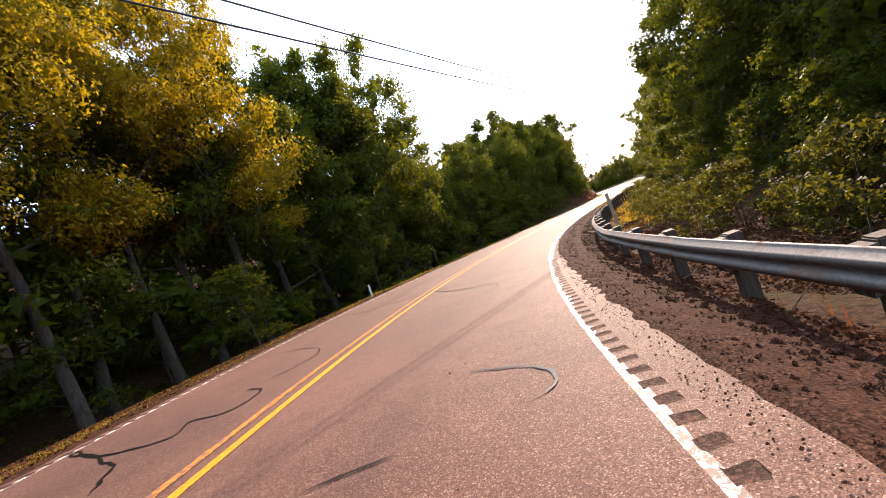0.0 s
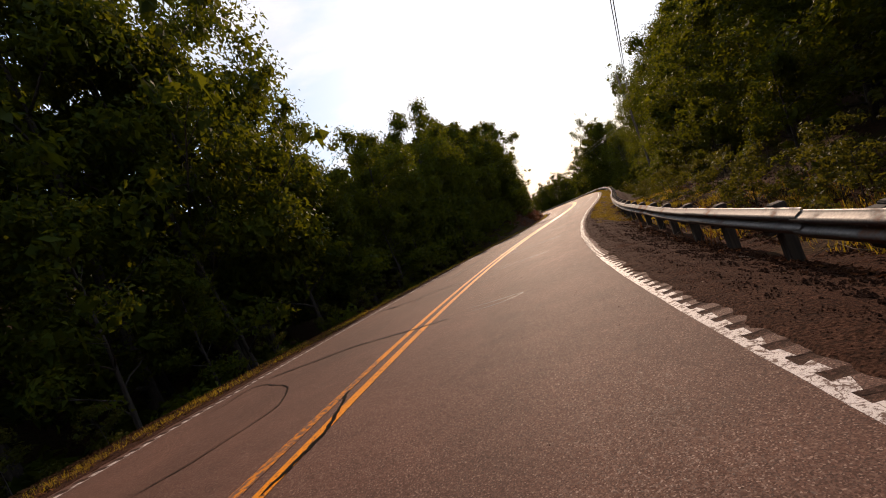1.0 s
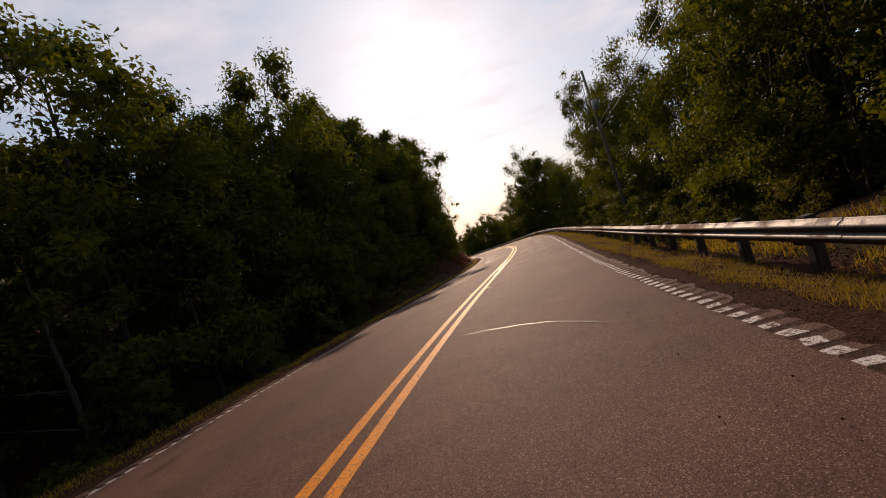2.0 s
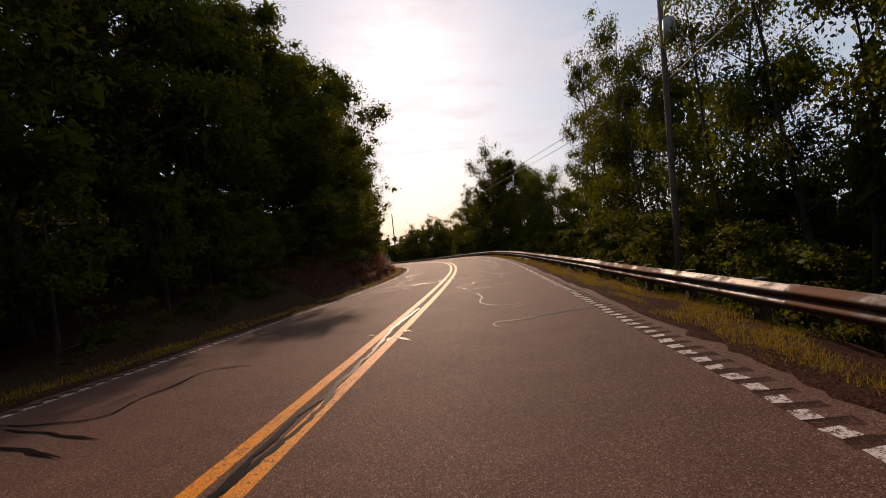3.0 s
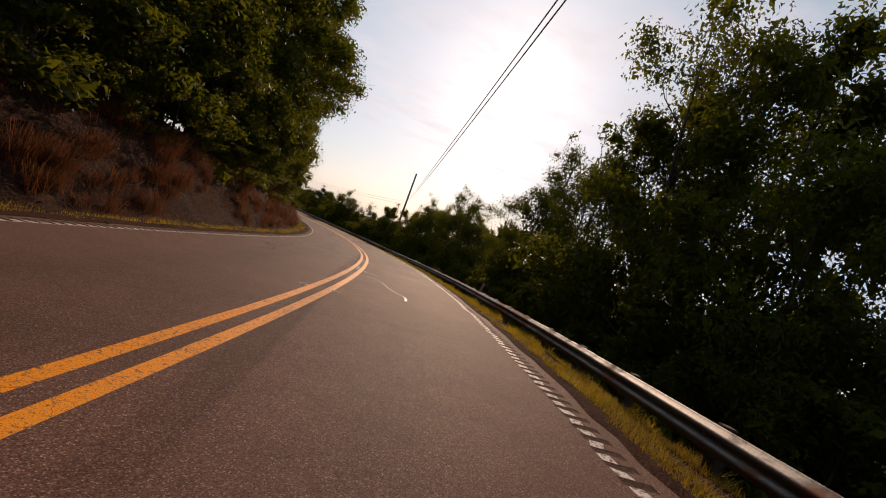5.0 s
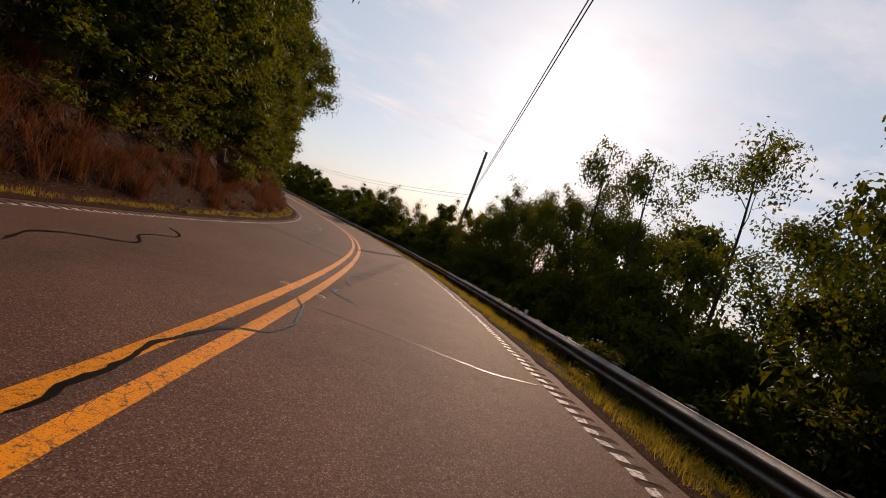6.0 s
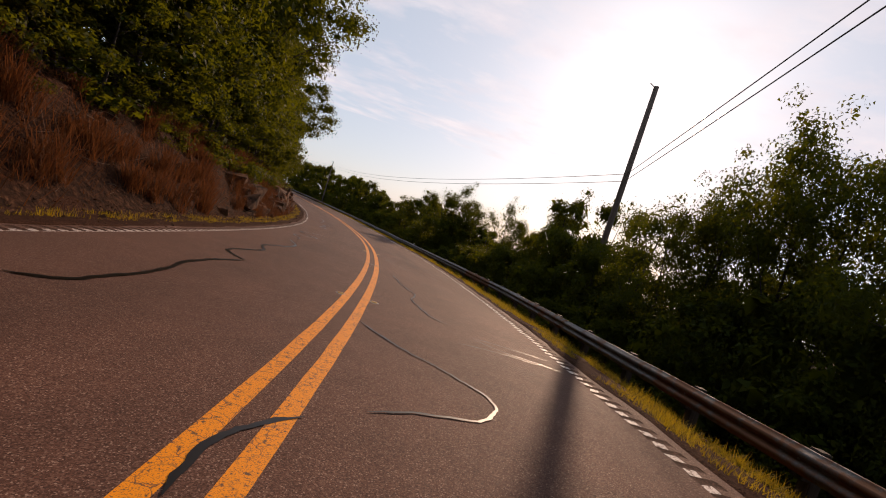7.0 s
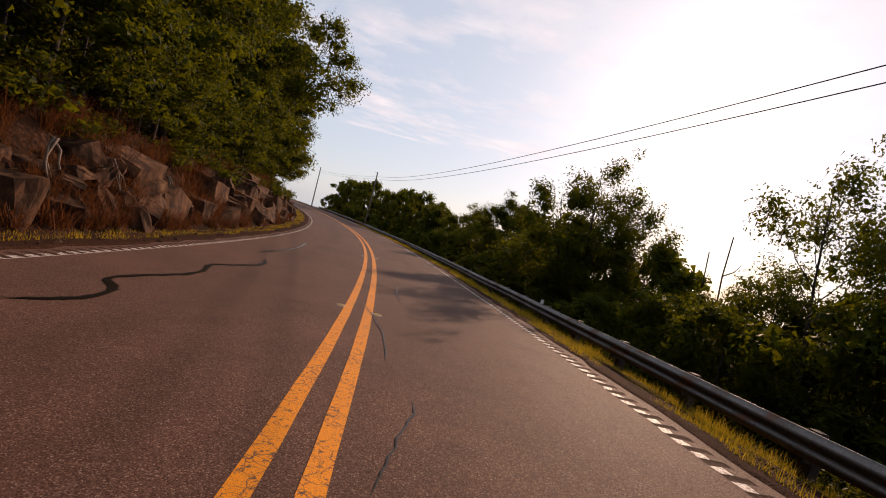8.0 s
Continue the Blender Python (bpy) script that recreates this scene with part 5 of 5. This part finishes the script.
guide_post(28.7, -4.85, 0.60, 0.09, 0.03, M_PLASTIC, 4, "small pale plastic guide post at the road edge", "guide post")
guide_post(23.9, 5.55, 1.62, 0.085, 0.05, M_PALE, -2, "bare timber post leaning behind the guardrail", "post")
guide_post(132.6, 5.75, 1.15, 0.10, 0.05, M_PALE, 6, "bare timber post leaning behind the guardrail", "post")
for s_at in (149.9, 100.4, 199.0):
    p = lay(s_at, rail_d(s_at) + 0.03, 0)
    t = along(T_S, s_at)
    ob = new("rail_reflector")
    ob.matrix_basis = pose(p[0], p[1], p[2] + float(rail_z(s_at)), 0, 0, math.degrees(math.atan2(-t[0], t[1])))
    part("plate", box_bm(0.10, 0.012, 0.13, 0.004, (0, 0, 0.06)), M_PLASTIC, ob)
    tagged(ob, "small white reflector plate on the guardrail top", "reflector", "rail reflectors")


# ---------------------------------------------------------------- verge grass, weeds, litter
def blades(name, s, d, height, width, mat, lean=0.5, label="", category="grass", seed=1, thin=True):
    r = np.random.default_rng(seed)
    n = len(s)
    p = on_ground(s, d, 0.02)
    a = r.random(n) * 6.283
    lush = np.array([noise.noise(Vector((q * 0.9, w * 2.2, seed))) for q, w in zip(s, d)])
    h = height * (0.4 + 0.9 * r.random(n) ** 1.5) * np.clip(1.0 + 1.1 * lush, 0.35, 1.9)
    side = np.stack([np.cos(a), np.sin(a), 0 * a], 1) * (width / 2)
    bend = np.stack([-np.sin(a), np.cos(a), 0 * a], 1) * (h * lean * r.random(n))[:, None]
    up = np.array([0, 0, 1.0]) * h[:, None]
    if thin:
        verts = np.stack([p - side, p + side, p + up + bend], 1).reshape(-1, 3)
        faces = np.arange(n * 3).reshape(-1, 3)
    else:
        mid_ = p + up * 0.6 + bend * 0.3
        verts = np.stack([p - side, p + side, mid_ + side * 0.8, mid_ - side * 0.8, p + up + bend], 1).reshape(-1, 3)
        k = np.arange(n) * 5
        faces = np.stack([k, k + 1, k + 2, k + 3], 1).tolist() + np.stack([k + 3, k + 2, k + 4], 1).tolist()
    ob = mesh_object(name, verts, faces, mat, flat=True)
    return tagged(ob, label, category, kind="stuff")


rg = np.random.default_rng(77)


def scatter(n, sa, sb, da, db, patchy=0.0, fade=0.25):
    s = sa + (sb - sa) * rg.random(n * 2)
    u = rg.random(n * 2)
    d = da(s) + (db(s) - da(s)) * u if callable(da) else da + (db - da) * u
    if patchy:
        m = np.array([noise.noise(Vector((a * 0.5, b * 1.2, 2))) for a, b in zip(s, d)])
        ok = m > patchy - 0.5 + 0.0 * m
        s, d = s[ok], d[ok]
    return s[:n], d[:n]


s_, d_ = scatter(110000, 46, 122, lambda s: 4.12 + 0.07 * np.sin(s * 0.7) + 0.06 * np.sin(s * 2.9) + 0.04 * np.sin(s * 7.3), lambda s: rail_d(s) + 0.35, patchy=0.24)
blades("verge_grass", s_, d_, 0.105, 0.010, M_OLIVE, 1.5, "drying olive-brown grass between pavement and guardrail", seed=13)
s_, d_ = scatter(150000, 118, 255, lambda s: 4.12 + 0.07 * np.sin(s * 0.7) + 0.06 * np.sin(s * 2.9) + 0.04 * np.sin(s * 7.3), lambda s: rail_d(s) + 0.35, patchy=0.24)
blades("verge_grass", s_, d_, 0.135, 0.011, M_GRASS, 1.5, "sunlit yellow-green grass between pavement and guardrail", seed=3)
s_, d_ = scatter(9000, 8, 30, lambda s: -4.62 + 0.10 * np.sin(s), lambda s: -6.4 + 0.2 * np.sin(s * 0.8), patchy=0.5)
blades("verge_grass", s_, d_, 0.07, 0.012, M_GRASS, 1.2, "short dry grass among litter on the sunlit verge", seed=14)
s_, d_ = scatter(82000, 30, 255, lambda s: -4.80 + 0.10 * np.sin(s) + 0.06 * np.sin(2.7 * s), lambda s: -5.85 + 0.12 * np.sin(s * 0.8))
blades("verge_grass", s_, d_, 0.10, 0.013, M_GRASS, 0.7, "dry yellow-green grass along the pavement edge", seed=4)
s_, d_ = scatter(26000, 6, 84, lambda s: -4.55 + 0.08 * np.sin(s), lambda s: -5.3 + 0.15 * np.sin(s * 0.8))
blades("verge_grass", s_, d_, 0.08, 0.012, M_OLIVE, 1.2, "drying orange-brown grass along the pavement edge", seed=24)


def tufts(n, each, sa, sb, da, db, span):
    s, d = sa + (sb - sa) * rg.random(n), da + (db - da) * rg.random(n)
    return (s[:, None] + rg.normal(size=(n, each)) * span).ravel(), (d[:, None] + rg.normal(size=(n, each)) * span).ravel()


s_, d_ = tufts(1500, 16, 84, 230, -5.8, -8.6, 0.22)
blades("dry_grass", s_, d_, 0.40, 0.018, M_DRY, 1.5, "long reddish-brown dry grass on the cut bank", seed=5)


def clumps(n, each, sa, sb, da, db, height, seed):
    """Fountains of long dead grass: each blade rises from its clump and arches out and down."""
    r = np.random.default_rng(seed)
    s, d = sa + (sb - sa) * r.random(n), da + (db - da) * r.random(n)
    thick = np.array([noise.noise(Vector((a * 0.35, b * 0.9, 6))) for a, b in zip(s, d)])
    s, d = s[thick > -0.12], d[thick > -0.12]
    n = len(s)
    foot = np.repeat(on_ground(s, d, -0.08), each, 0) + r.normal(size=(n * each, 3)) * np.array([0.10, 0.10, 0.02])
    tall = np.repeat(height * (0.5 + 0.9 * r.random(n)), each) * (0.5 + 0.7 * r.random(n * each))
    turn = r.random(n * each) * 6.283
    out = np.stack([np.cos(turn), np.sin(turn), 0 * turn], 1) * (tall * (0.3 + 0.9 * r.random(n * each)))[:, None]
    side = np.stack([-np.sin(turn), np.cos(turn), 0 * turn], 1) * 0.0065
    up = np.array([0, 0, 1.0]) * tall[:, None]
    mid_, tip = foot + up * 0.75 + out * 0.45, foot + up * 0.55 + out * 1.15
    verts = np.stack([foot - side, foot + side, mid_ + side * 0.8, mid_ - side * 0.8, tip], 1).reshape(-1, 3)
    k = np.arange(n * each) * 5
    ob = mesh_object("dry_grass", verts, np.stack([k, k + 1, k + 2, k + 3], 1).tolist() + np.stack([k + 3, k + 2, k + 4], 1).tolist(), M_DRY, flat=True)
    return tagged(ob, "arching clumps of long dead reddish grass on the bank", "grass", kind="stuff")


clumps(1250, 62, 92, 230, -8.2, -5.75, 0.75, 15)
clumps(520, 50, 184, 229, -6.9, -5.55, 0.5, 16)
s_, d_ = scatter(2500, 0, 60, lambda s: 5.3 + 0 * s, lambda s: 8.5 + 0 * s, patchy=0.5)
blades("weeds", s_, d_, 0.28, 0.02, M_DRY, 0.9, "dry weeds and twigs under the guardrail", seed=6)

s_, d_ = scatter(16000, 29, 60, lambda s: 5.75 + 0 * s, lambda s: 8.2 + 0 * s, patchy=0.42)
blades("verge_grass", s_, d_, 0.17, 0.014, M_GRASS, 1.0, "sunlit golden grass on the slope behind the guardrail", seed=7)


def litter(n, sa, sb, da, db, lift=0.03, mat=M_LITTER):
    s, d = scatter(n, sa, sb, da, db)
    p = on_ground(s, d)
    p[:, 2] += lift
    r = np.random.default_rng(8)
    m = len(s)
    a = r.random(m) * 6.283
    u = np.stack([np.cos(a), np.sin(a), r.normal(size=m) * 0.3], 1) * (0.018 + 0.025 * r.random(m))[:, None]
    w = np.stack([-np.sin(a), np.cos(a), r.normal(size=m) * 0.3], 1) * (0.012 + 0.016 * r.random(m))[:, None]
    verts = np.stack([p - u, p + w, p + u, p - w], 1).reshape(-1, 3)
    return tagged(mesh_object("fallen_leaves", verts, np.arange(m * 4).reshape(-1, 4), mat, flat=True), "dry brown fallen leaves on the ground", "leaves", kind="stuff")


litter(20000, 0, 62, 4.9, 9.0)
litter(16000, 8, 44, 5.1, 8.0, 0.04)
litter(2400, 8, 44, 5.1, 7.6, 0.045, M_LITTER_SUN_TONED)
# left verge: the brighter litter colour stands in for sunlight
litter(36000, 6, 44, -7.2, -4.5, 0.03, M_LITTER_SUN_TONED)
litter(14000, 84, 230, -9.0, -5.5, 0.14)
litter(5000, 110, 230, -7.6, -5.6, 0.16, M_LITTER_SUN_TONED)


def sticks(n, sa, sb, da, db, seed, lift, label):
    """Dead twigs lying and leaning on the ground."""
    r = np.random.default_rng(seed)
    pieces = []
    for q in range(n):
        at = on_ground(sa + (sb - sa) * r.random(), da + (db - da) * r.random())
        at[2] += lift
        way = unit(r.normal(size=3) * np.array([1, 1, 0.35]) + np.array([0, 0, 0.15]))
        size = 0.15 + 0.5 * r.random() ** 2
        bend = at + way * size * 0.5 + r.normal(size=3) * 0.04
        pieces.append(tube([at - way * 0.05, bend, bend + unit(way + r.normal(size=3) * 0.3) * size * 0.5], [0.007, 0.006, 0.002], 3))
    v, f = joined(pieces)
    return tagged(mesh_object("fallen_twigs", v, f, M_STICK), label, "twigs", kind="stuff")


sticks(260, 8, 46, 5.0, 7.8, 61, 0.03, "pale dead twigs among litter under the guardrail")
sticks(700, 100, 228, -7.8, -5.7, 62, 0.14, "pale dead twigs caught on the cut bank")


def stones(n, sa, sb, da, db, size, mat=None, label="loose gravel and stones on the shoulder"):
    s, d = scatter(n, sa, sb, da, db)
    p = on_ground(s, d)
    r = np.random.default_rng(9)
    octa = np.array([(1, 0, 0), (0, 1, 0), (-1, 0, 0), (0, -1, 0), (0, 0, 0.8), (0, 0, -0.8)], float)
    tri = np.array([(0, 1, 4), (1, 2, 4), (2, 3, 4), (3, 0, 4), (1, 0, 5), (2, 1, 5), (3, 2, 5), (0, 3, 5)])
    sc = size * (0.3 + r.random(len(s)) ** 3 * 1.6)
    v = (octa[None] * (0.7 + 0.6 * r.random((len(s), 6, 3)))) * sc[:, None, None]
    v = v + p[:, None] + np.array([0, 0, 0.02])
    f = (tri[None] + (np.arange(len(s)) * 6)[:, None, None]).reshape(-1, 3)
    return tagged(mesh_object("loose_stones", v.reshape(-1, 3), f, mat or M_ROCK, flat=True), label, "stones", kind="stuff")


stones(2600, 0, 60, 4.6, 7.0, 0.026, M_GRAVEL)
stones(900, 60, 230, -5.6, -4.3, 0.04)
stones(500, 8, 60, 1.6, 3.6, 0.006, M_GRAVEL)
stones(14000, 4, 60, 3.82, 4.3, 0.006, M_GRAVEL, "fine dirt swept over the pavement edge")
stones(15000, 4, 40, 4.5, 6.6, 0.024, M_GRAVEL, "coarse brown clods along the guardrail")
stones(17000, 4, 60, 4.05, 6.2, 0.012, M_GRAVEL, "brown clods of dirt on the gravel shoulder")
stones(1800, 150, 229, -6.1, -5.0, 0.05)


# ---------------------------------------------------------------- rocks of the cut bank
def rock(seed, label):
    r = np.random.default_rng(seed)
    bm = bmesh.new()
    for _ in range(17):
        v = r.normal(size=3)
        v /= np.linalg.norm(v)
        v = np.sign(v) * np.abs(v) ** 0.6
        bm.verts.new(v * np.array([0.62, 0.42, 0.55]) * (0.85 + 0.3 * r.random()))
    got = bmesh.ops.convex_hull(bm, input=bm.verts[:])
    for g in got["geom_interior"]:
        if isinstance(g, bmesh.types.BMVert) and g.is_valid:
            bm.verts.remove(g)
    bmesh.ops.bevel(bm, geom=bm.edges[:], offset=0.04, segments=1, affect="EDGES")
    for v in bm.verts:
        n = noise.noise(v.co * 3.1 + Vector((seed, 0, 0)))
        v.co += v.co.normalized() * n * 0.06
    me = bpy.data.meshes.new("rock")
    bm.to_mesh(me)
    bm.free()
    me.materials.append(M_ROCK)
    return tagged(new("rock", me), label, "rock", "rocks of the cut")


rocks = [rock(i, "angular brown rock lying in the cut bank") for i in range(40, 46)]
used = set()
rr = np.random.default_rng(31)
spots = [(100 + 88 * rr.random(), -5.8 - 1.9 * rr.random(), 0.2 + 0.7 * rr.random() ** 3) for _ in range(70)]
spots += [(188 + 40 * rr.random(), -5.55 - 0.5 * rr.random(), 0.12 + 0.3 * rr.random() ** 2) for _ in range(46)]
for s_at, d_at, size in spots:
    p = on_ground(s_at, d_at)
    t = along(T_S, s_at)
    m = pose(p[0], p[1], p[2] + 0.08 - 0.02 * size, rr.normal() * 14, rr.normal() * 14, math.degrees(math.atan2(-t[0], t[1])) + 90 + rr.normal() * 40) @ Matrix.Diagonal((size * 1.25, size * 1.1, size * (0.8 + 0.5 * rr.random()), 1))
    k = int(rr.integers(6))
    if k not in used:
        rocks[k].matrix_basis = m
        used.add(k)
    else:
        copy_thing(rocks[k], m)


def block_mesh(seed):
    """An angular, squarish block with chipped corners."""
    r = np.random.default_rng(seed)
    bm = bmesh.new()
    for x in (-1, 1):
        for y in (-1, 1):
            for z in (-1, 1):
                corner = np.array([x, y, z]) * (1 + 0.16 * r.normal(size=3))
                if r.random() < 0.4:
                    for axis_ in range(3):
                        cut = corner.copy()
                        cut[axis_] *= 0.35 + 0.4 * r.random()
                        bm.verts.new(cut * 0.5)
                else:
                    bm.verts.new(corner * 0.5)
    for _ in range(5):
        v = r.uniform(-0.9, 0.9, 3)
        v[r.integers(3)] = r.choice([-1, 1]) * (1.02 + 0.1 * r.random())
        bm.verts.new(v * 0.5)
    got = bmesh.ops.convex_hull(bm, input=bm.verts[:])
    for g in got["geom_interior"]:
        if isinstance(g, bmesh.types.BMVert) and g.is_valid:
            bm.verts.remove(g)
    bmesh.ops.triangulate(bm, faces=bm.faces[:])
    bmesh.ops.subdivide_edges(bm, edges=[e for e in bm.edges if e.calc_length() > 0.3], cuts=2, use_grid_fill=True)
    bmesh.ops.triangulate(bm, faces=bm.faces[:])
    shift = Vector((seed * 1.7, 0, 0))
    for v in bm.verts:
        step = noise.cell_vector(v.co * 2.6 + shift) - Vector((0.5, 0.5, 0.5))
        v.co += step * 0.055 + v.co.normalized() * noise.noise(v.co * 4 + shift) * 0.05
    me = bpy.data.meshes.new("block")
    bm.to_mesh(me)
    bm.free()
    me.materials.append(M_ROCK)
    return me


BLOCKS = [block_mesh(300 + i) for i in range(14)]


def outcrop(sa, sb, tall, seed, back=-6.05, foot=0.0):
    """A jointed rock face of separate angular blocks, with dark gaps between, set into the bank."""
    r = np.random.default_rng(seed)
    mid_s = (sa + sb) / 2
    root = new("rock_outcrop")
    root.location = on_ground(mid_s, back)
    at_root = Matrix.Translation(-root.location)
    s = sa
    while s < sb:
        wide = 0.35 + 1.1 * r.random() ** 1.6
        h, course = foot - 0.15, 0
        crest = tall * (0.45 + 0.75 * r.random())
        while h < crest:
            high = min(0.25 + 0.95 * r.random() ** 1.3, crest - h + 0.25)
            deep = 0.9 + 0.4 * r.random()
            d = back - 0.42 * h - 0.45 * r.random() + (0.22 if r.random() < 0.25 else 0.0)
            p = lay(s + wide / 2 + 0.1 * r.normal(), d - deep / 2 + 0.35)
            z = float(lay(s, back)[2]) + h + high / 2
            t = along(T_S, s)
            yaw = math.degrees(math.atan2(-t[0], t[1])) + 90 + r.normal() * 13
            ob = new("block", BLOCKS[r.integers(len(BLOCKS))])
            ob.parent = root
            flip = 180 if r.random() < 0.5 else 0
            ob.matrix_basis = at_root @ pose(p[0], p[1], z, r.normal() * 12, r.normal() * 12, yaw + flip + r.normal() * 10) @ Matrix.Diagonal((wide * (0.9 + 0.25 * r.random()), deep, high * 1.12, 1))
            h += high * (0.9 + 0.2 * r.random())
            course += 1
        s += wide * (0.85 + 0.35 * r.random()) + (0.9 * r.random() if r.random() < 0.4 else 0)
    return tagged(root, "jointed brown and tan rock outcrop set in the cut bank", "rock", "rock outcrops of the cut")


for sa, sb, tall, seed in ((183.6, 187.2, 1.2, 1), (190.2, 192.6, 0.8, 2), (195.0, 199.4, 1.5, 3), (200.2, 203.4, 1.0, 4), (204.6, 208.5, 1.3, 5), (209.0, 214.2, 1.8, 6), (214.6, 219.5, 1.6, 7), (220.5, 224.2, 1.6, 8), (225.0, 229.5, 1.5, 9)):
    outcrop(sa, sb, tall, seed)
outcrop(160.6, 163.2, 2.4, 21, -6.9, 1.0)
outcrop(157.6, 158.8, 2.0, 22, -6.9, 1.2)


def hanging_root(s, tall, seed):
    """A bare pale root that creeps down over the rock and forks."""
    r = np.random.default_rng(seed)
    pieces = []
    base = lay(s, -6.0)
    for fork in range(2 + int(r.integers(2))):
        h, at, pts = tall, 0.0, []
        while h > 0.15:
            pts.append(lay(s + at, -5.86 - 0.40 * h + 0.05 * r.normal()) + np.array([0, 0, h]) - base)
            h -= 0.16 + 0.12 * r.random()
            at += r.normal() * 0.10
        if len(pts) > 2:
            pieces.append(tube(pts, np.linspace(0.030, 0.010, len(pts)), 5))
    v, f = joined(pieces)
    ob = mesh_object("tree_root", v, f, M_STICK)
    ob.location = base
    return tagged(ob, "bare pale tree root hanging over the rocks", "root", "roots over the cut")


for k_, (s_at, tall) in enumerate(((186.0, 1.5), (191.6, 1.3), (196.4, 1.6), (198.3, 1.5), (201.2, 1.4), (206.1, 1.5), (210.2, 1.8), (213.1, 1.7), (216.4, 1.6), (221.5, 1.7), (226.3, 1.5))):
    hanging_root(s_at, tall, 80 + k_)


def bottle(s, d):
    p = on_ground(s, d)
    ob = new("plastic_bottle")
    ob.matrix_basis = pose(p[0], p[1], p[2] + 0.05, 84, 10, 40)
    ringed = [(0.004, 0.0), (0.030, 0.0), (0.034, 0.012), (0.034, 0.07), (0.031, 0.09), (0.034, 0.11), (0.034, 0.15), (0.024, 0.19), (0.013, 0.215), (0.013, 0.235)]
    a = np.linspace(0, 2 * math.pi, 15)
    v, f = strip([[(r_ * math.cos(q), r_ * math.sin(q), z) for q in a] for r_, z in ringed])
    mesh_object("body", v, f, M_BOTTLE, ob)
    v, f = strip([[(r_ * math.cos(q), r_ * math.sin(q), z) for q in a] for r_, z in ((0.016, 0.23), (0.016, 0.25), (0.002, 0.251))])
    mesh_object("cap", v, f, M_PLASTIC, ob, "small pale screw cap")
    return tagged(ob, "crumpled green plastic bottle lying beneath the guardrail", "bottle")


bottle(31.0, 5.9)


def scrap(s, d, size, seed):
    r = np.random.default_rng(seed)
    p = on_ground(s, d)
    a = np.linspace(-1, 1, 7)
    x, y = np.meshgrid(a, a * 0.7, indexing="ij")
    z = 0.45 * np.array([[noise.noise(Vector((i * 1.6, j * 1.6, seed))) for j in a] for i in a]) + 0.4 + 0.06 * r.normal(size=x.shape)
    v, f = strip(np.stack([x, y, z], -1) * size)
    under = v - np.array([0, 0, 0.006])
    ob = mesh_object("paper_scrap", np.concatenate([v, under]), np.concatenate([f, f[:, ::-1] + len(v)]), M_PLASTIC, flat=True)
    ob.matrix_basis = pose(p[0], p[1], p[2] + 0.03, 0, 0, r.random() * 360)
    return tagged(ob, "crumpled white paper scrap lying in the verge grass", "litter", "litter on the verge")


scrap(95.5, 4.82, 0.13, 5)
scrap(92.4, 4.82, 0.16, 6)


def snag(s, d, top, seed):
    """A bare dead trunk with broken stubs."""
    r = np.random.default_rng(seed)
    foot = on_ground(s, d, 0.4)
    tall = float(lay(s, d)[2]) + top - foot[2]
    n = 8
    pts = np.stack([np.cumsum(r.normal(size=n) * 0.09), np.cumsum(r.normal(size=n) * 0.09), np.linspace(0, tall, n)], 1)
    pieces = [tube(pts, [0.065 * (1 - 0.75 * i / n) for i in range(n)], 7)]
    for i in (5, 6):
        way = np.array([r.normal(), r.normal(), 0.7])
        pieces.append(tube([pts[i], pts[i] + way * 0.35, pts[i] + way * 0.55 + np.array([0, 0, 0.2])], [0.03, 0.02, 0.008], 4))
    vv, ff = joined(pieces)
    ob = mesh_object("dead_tree", vv, ff, M_BARK)
    ob.location = foot
    return tagged(ob, "bare dead tree trunk with broken stubs", "tree", "dead trees")


snag(201.2, 13.2, 4.2, 3)
snag(202.3, 13.2, 3.6, 4)
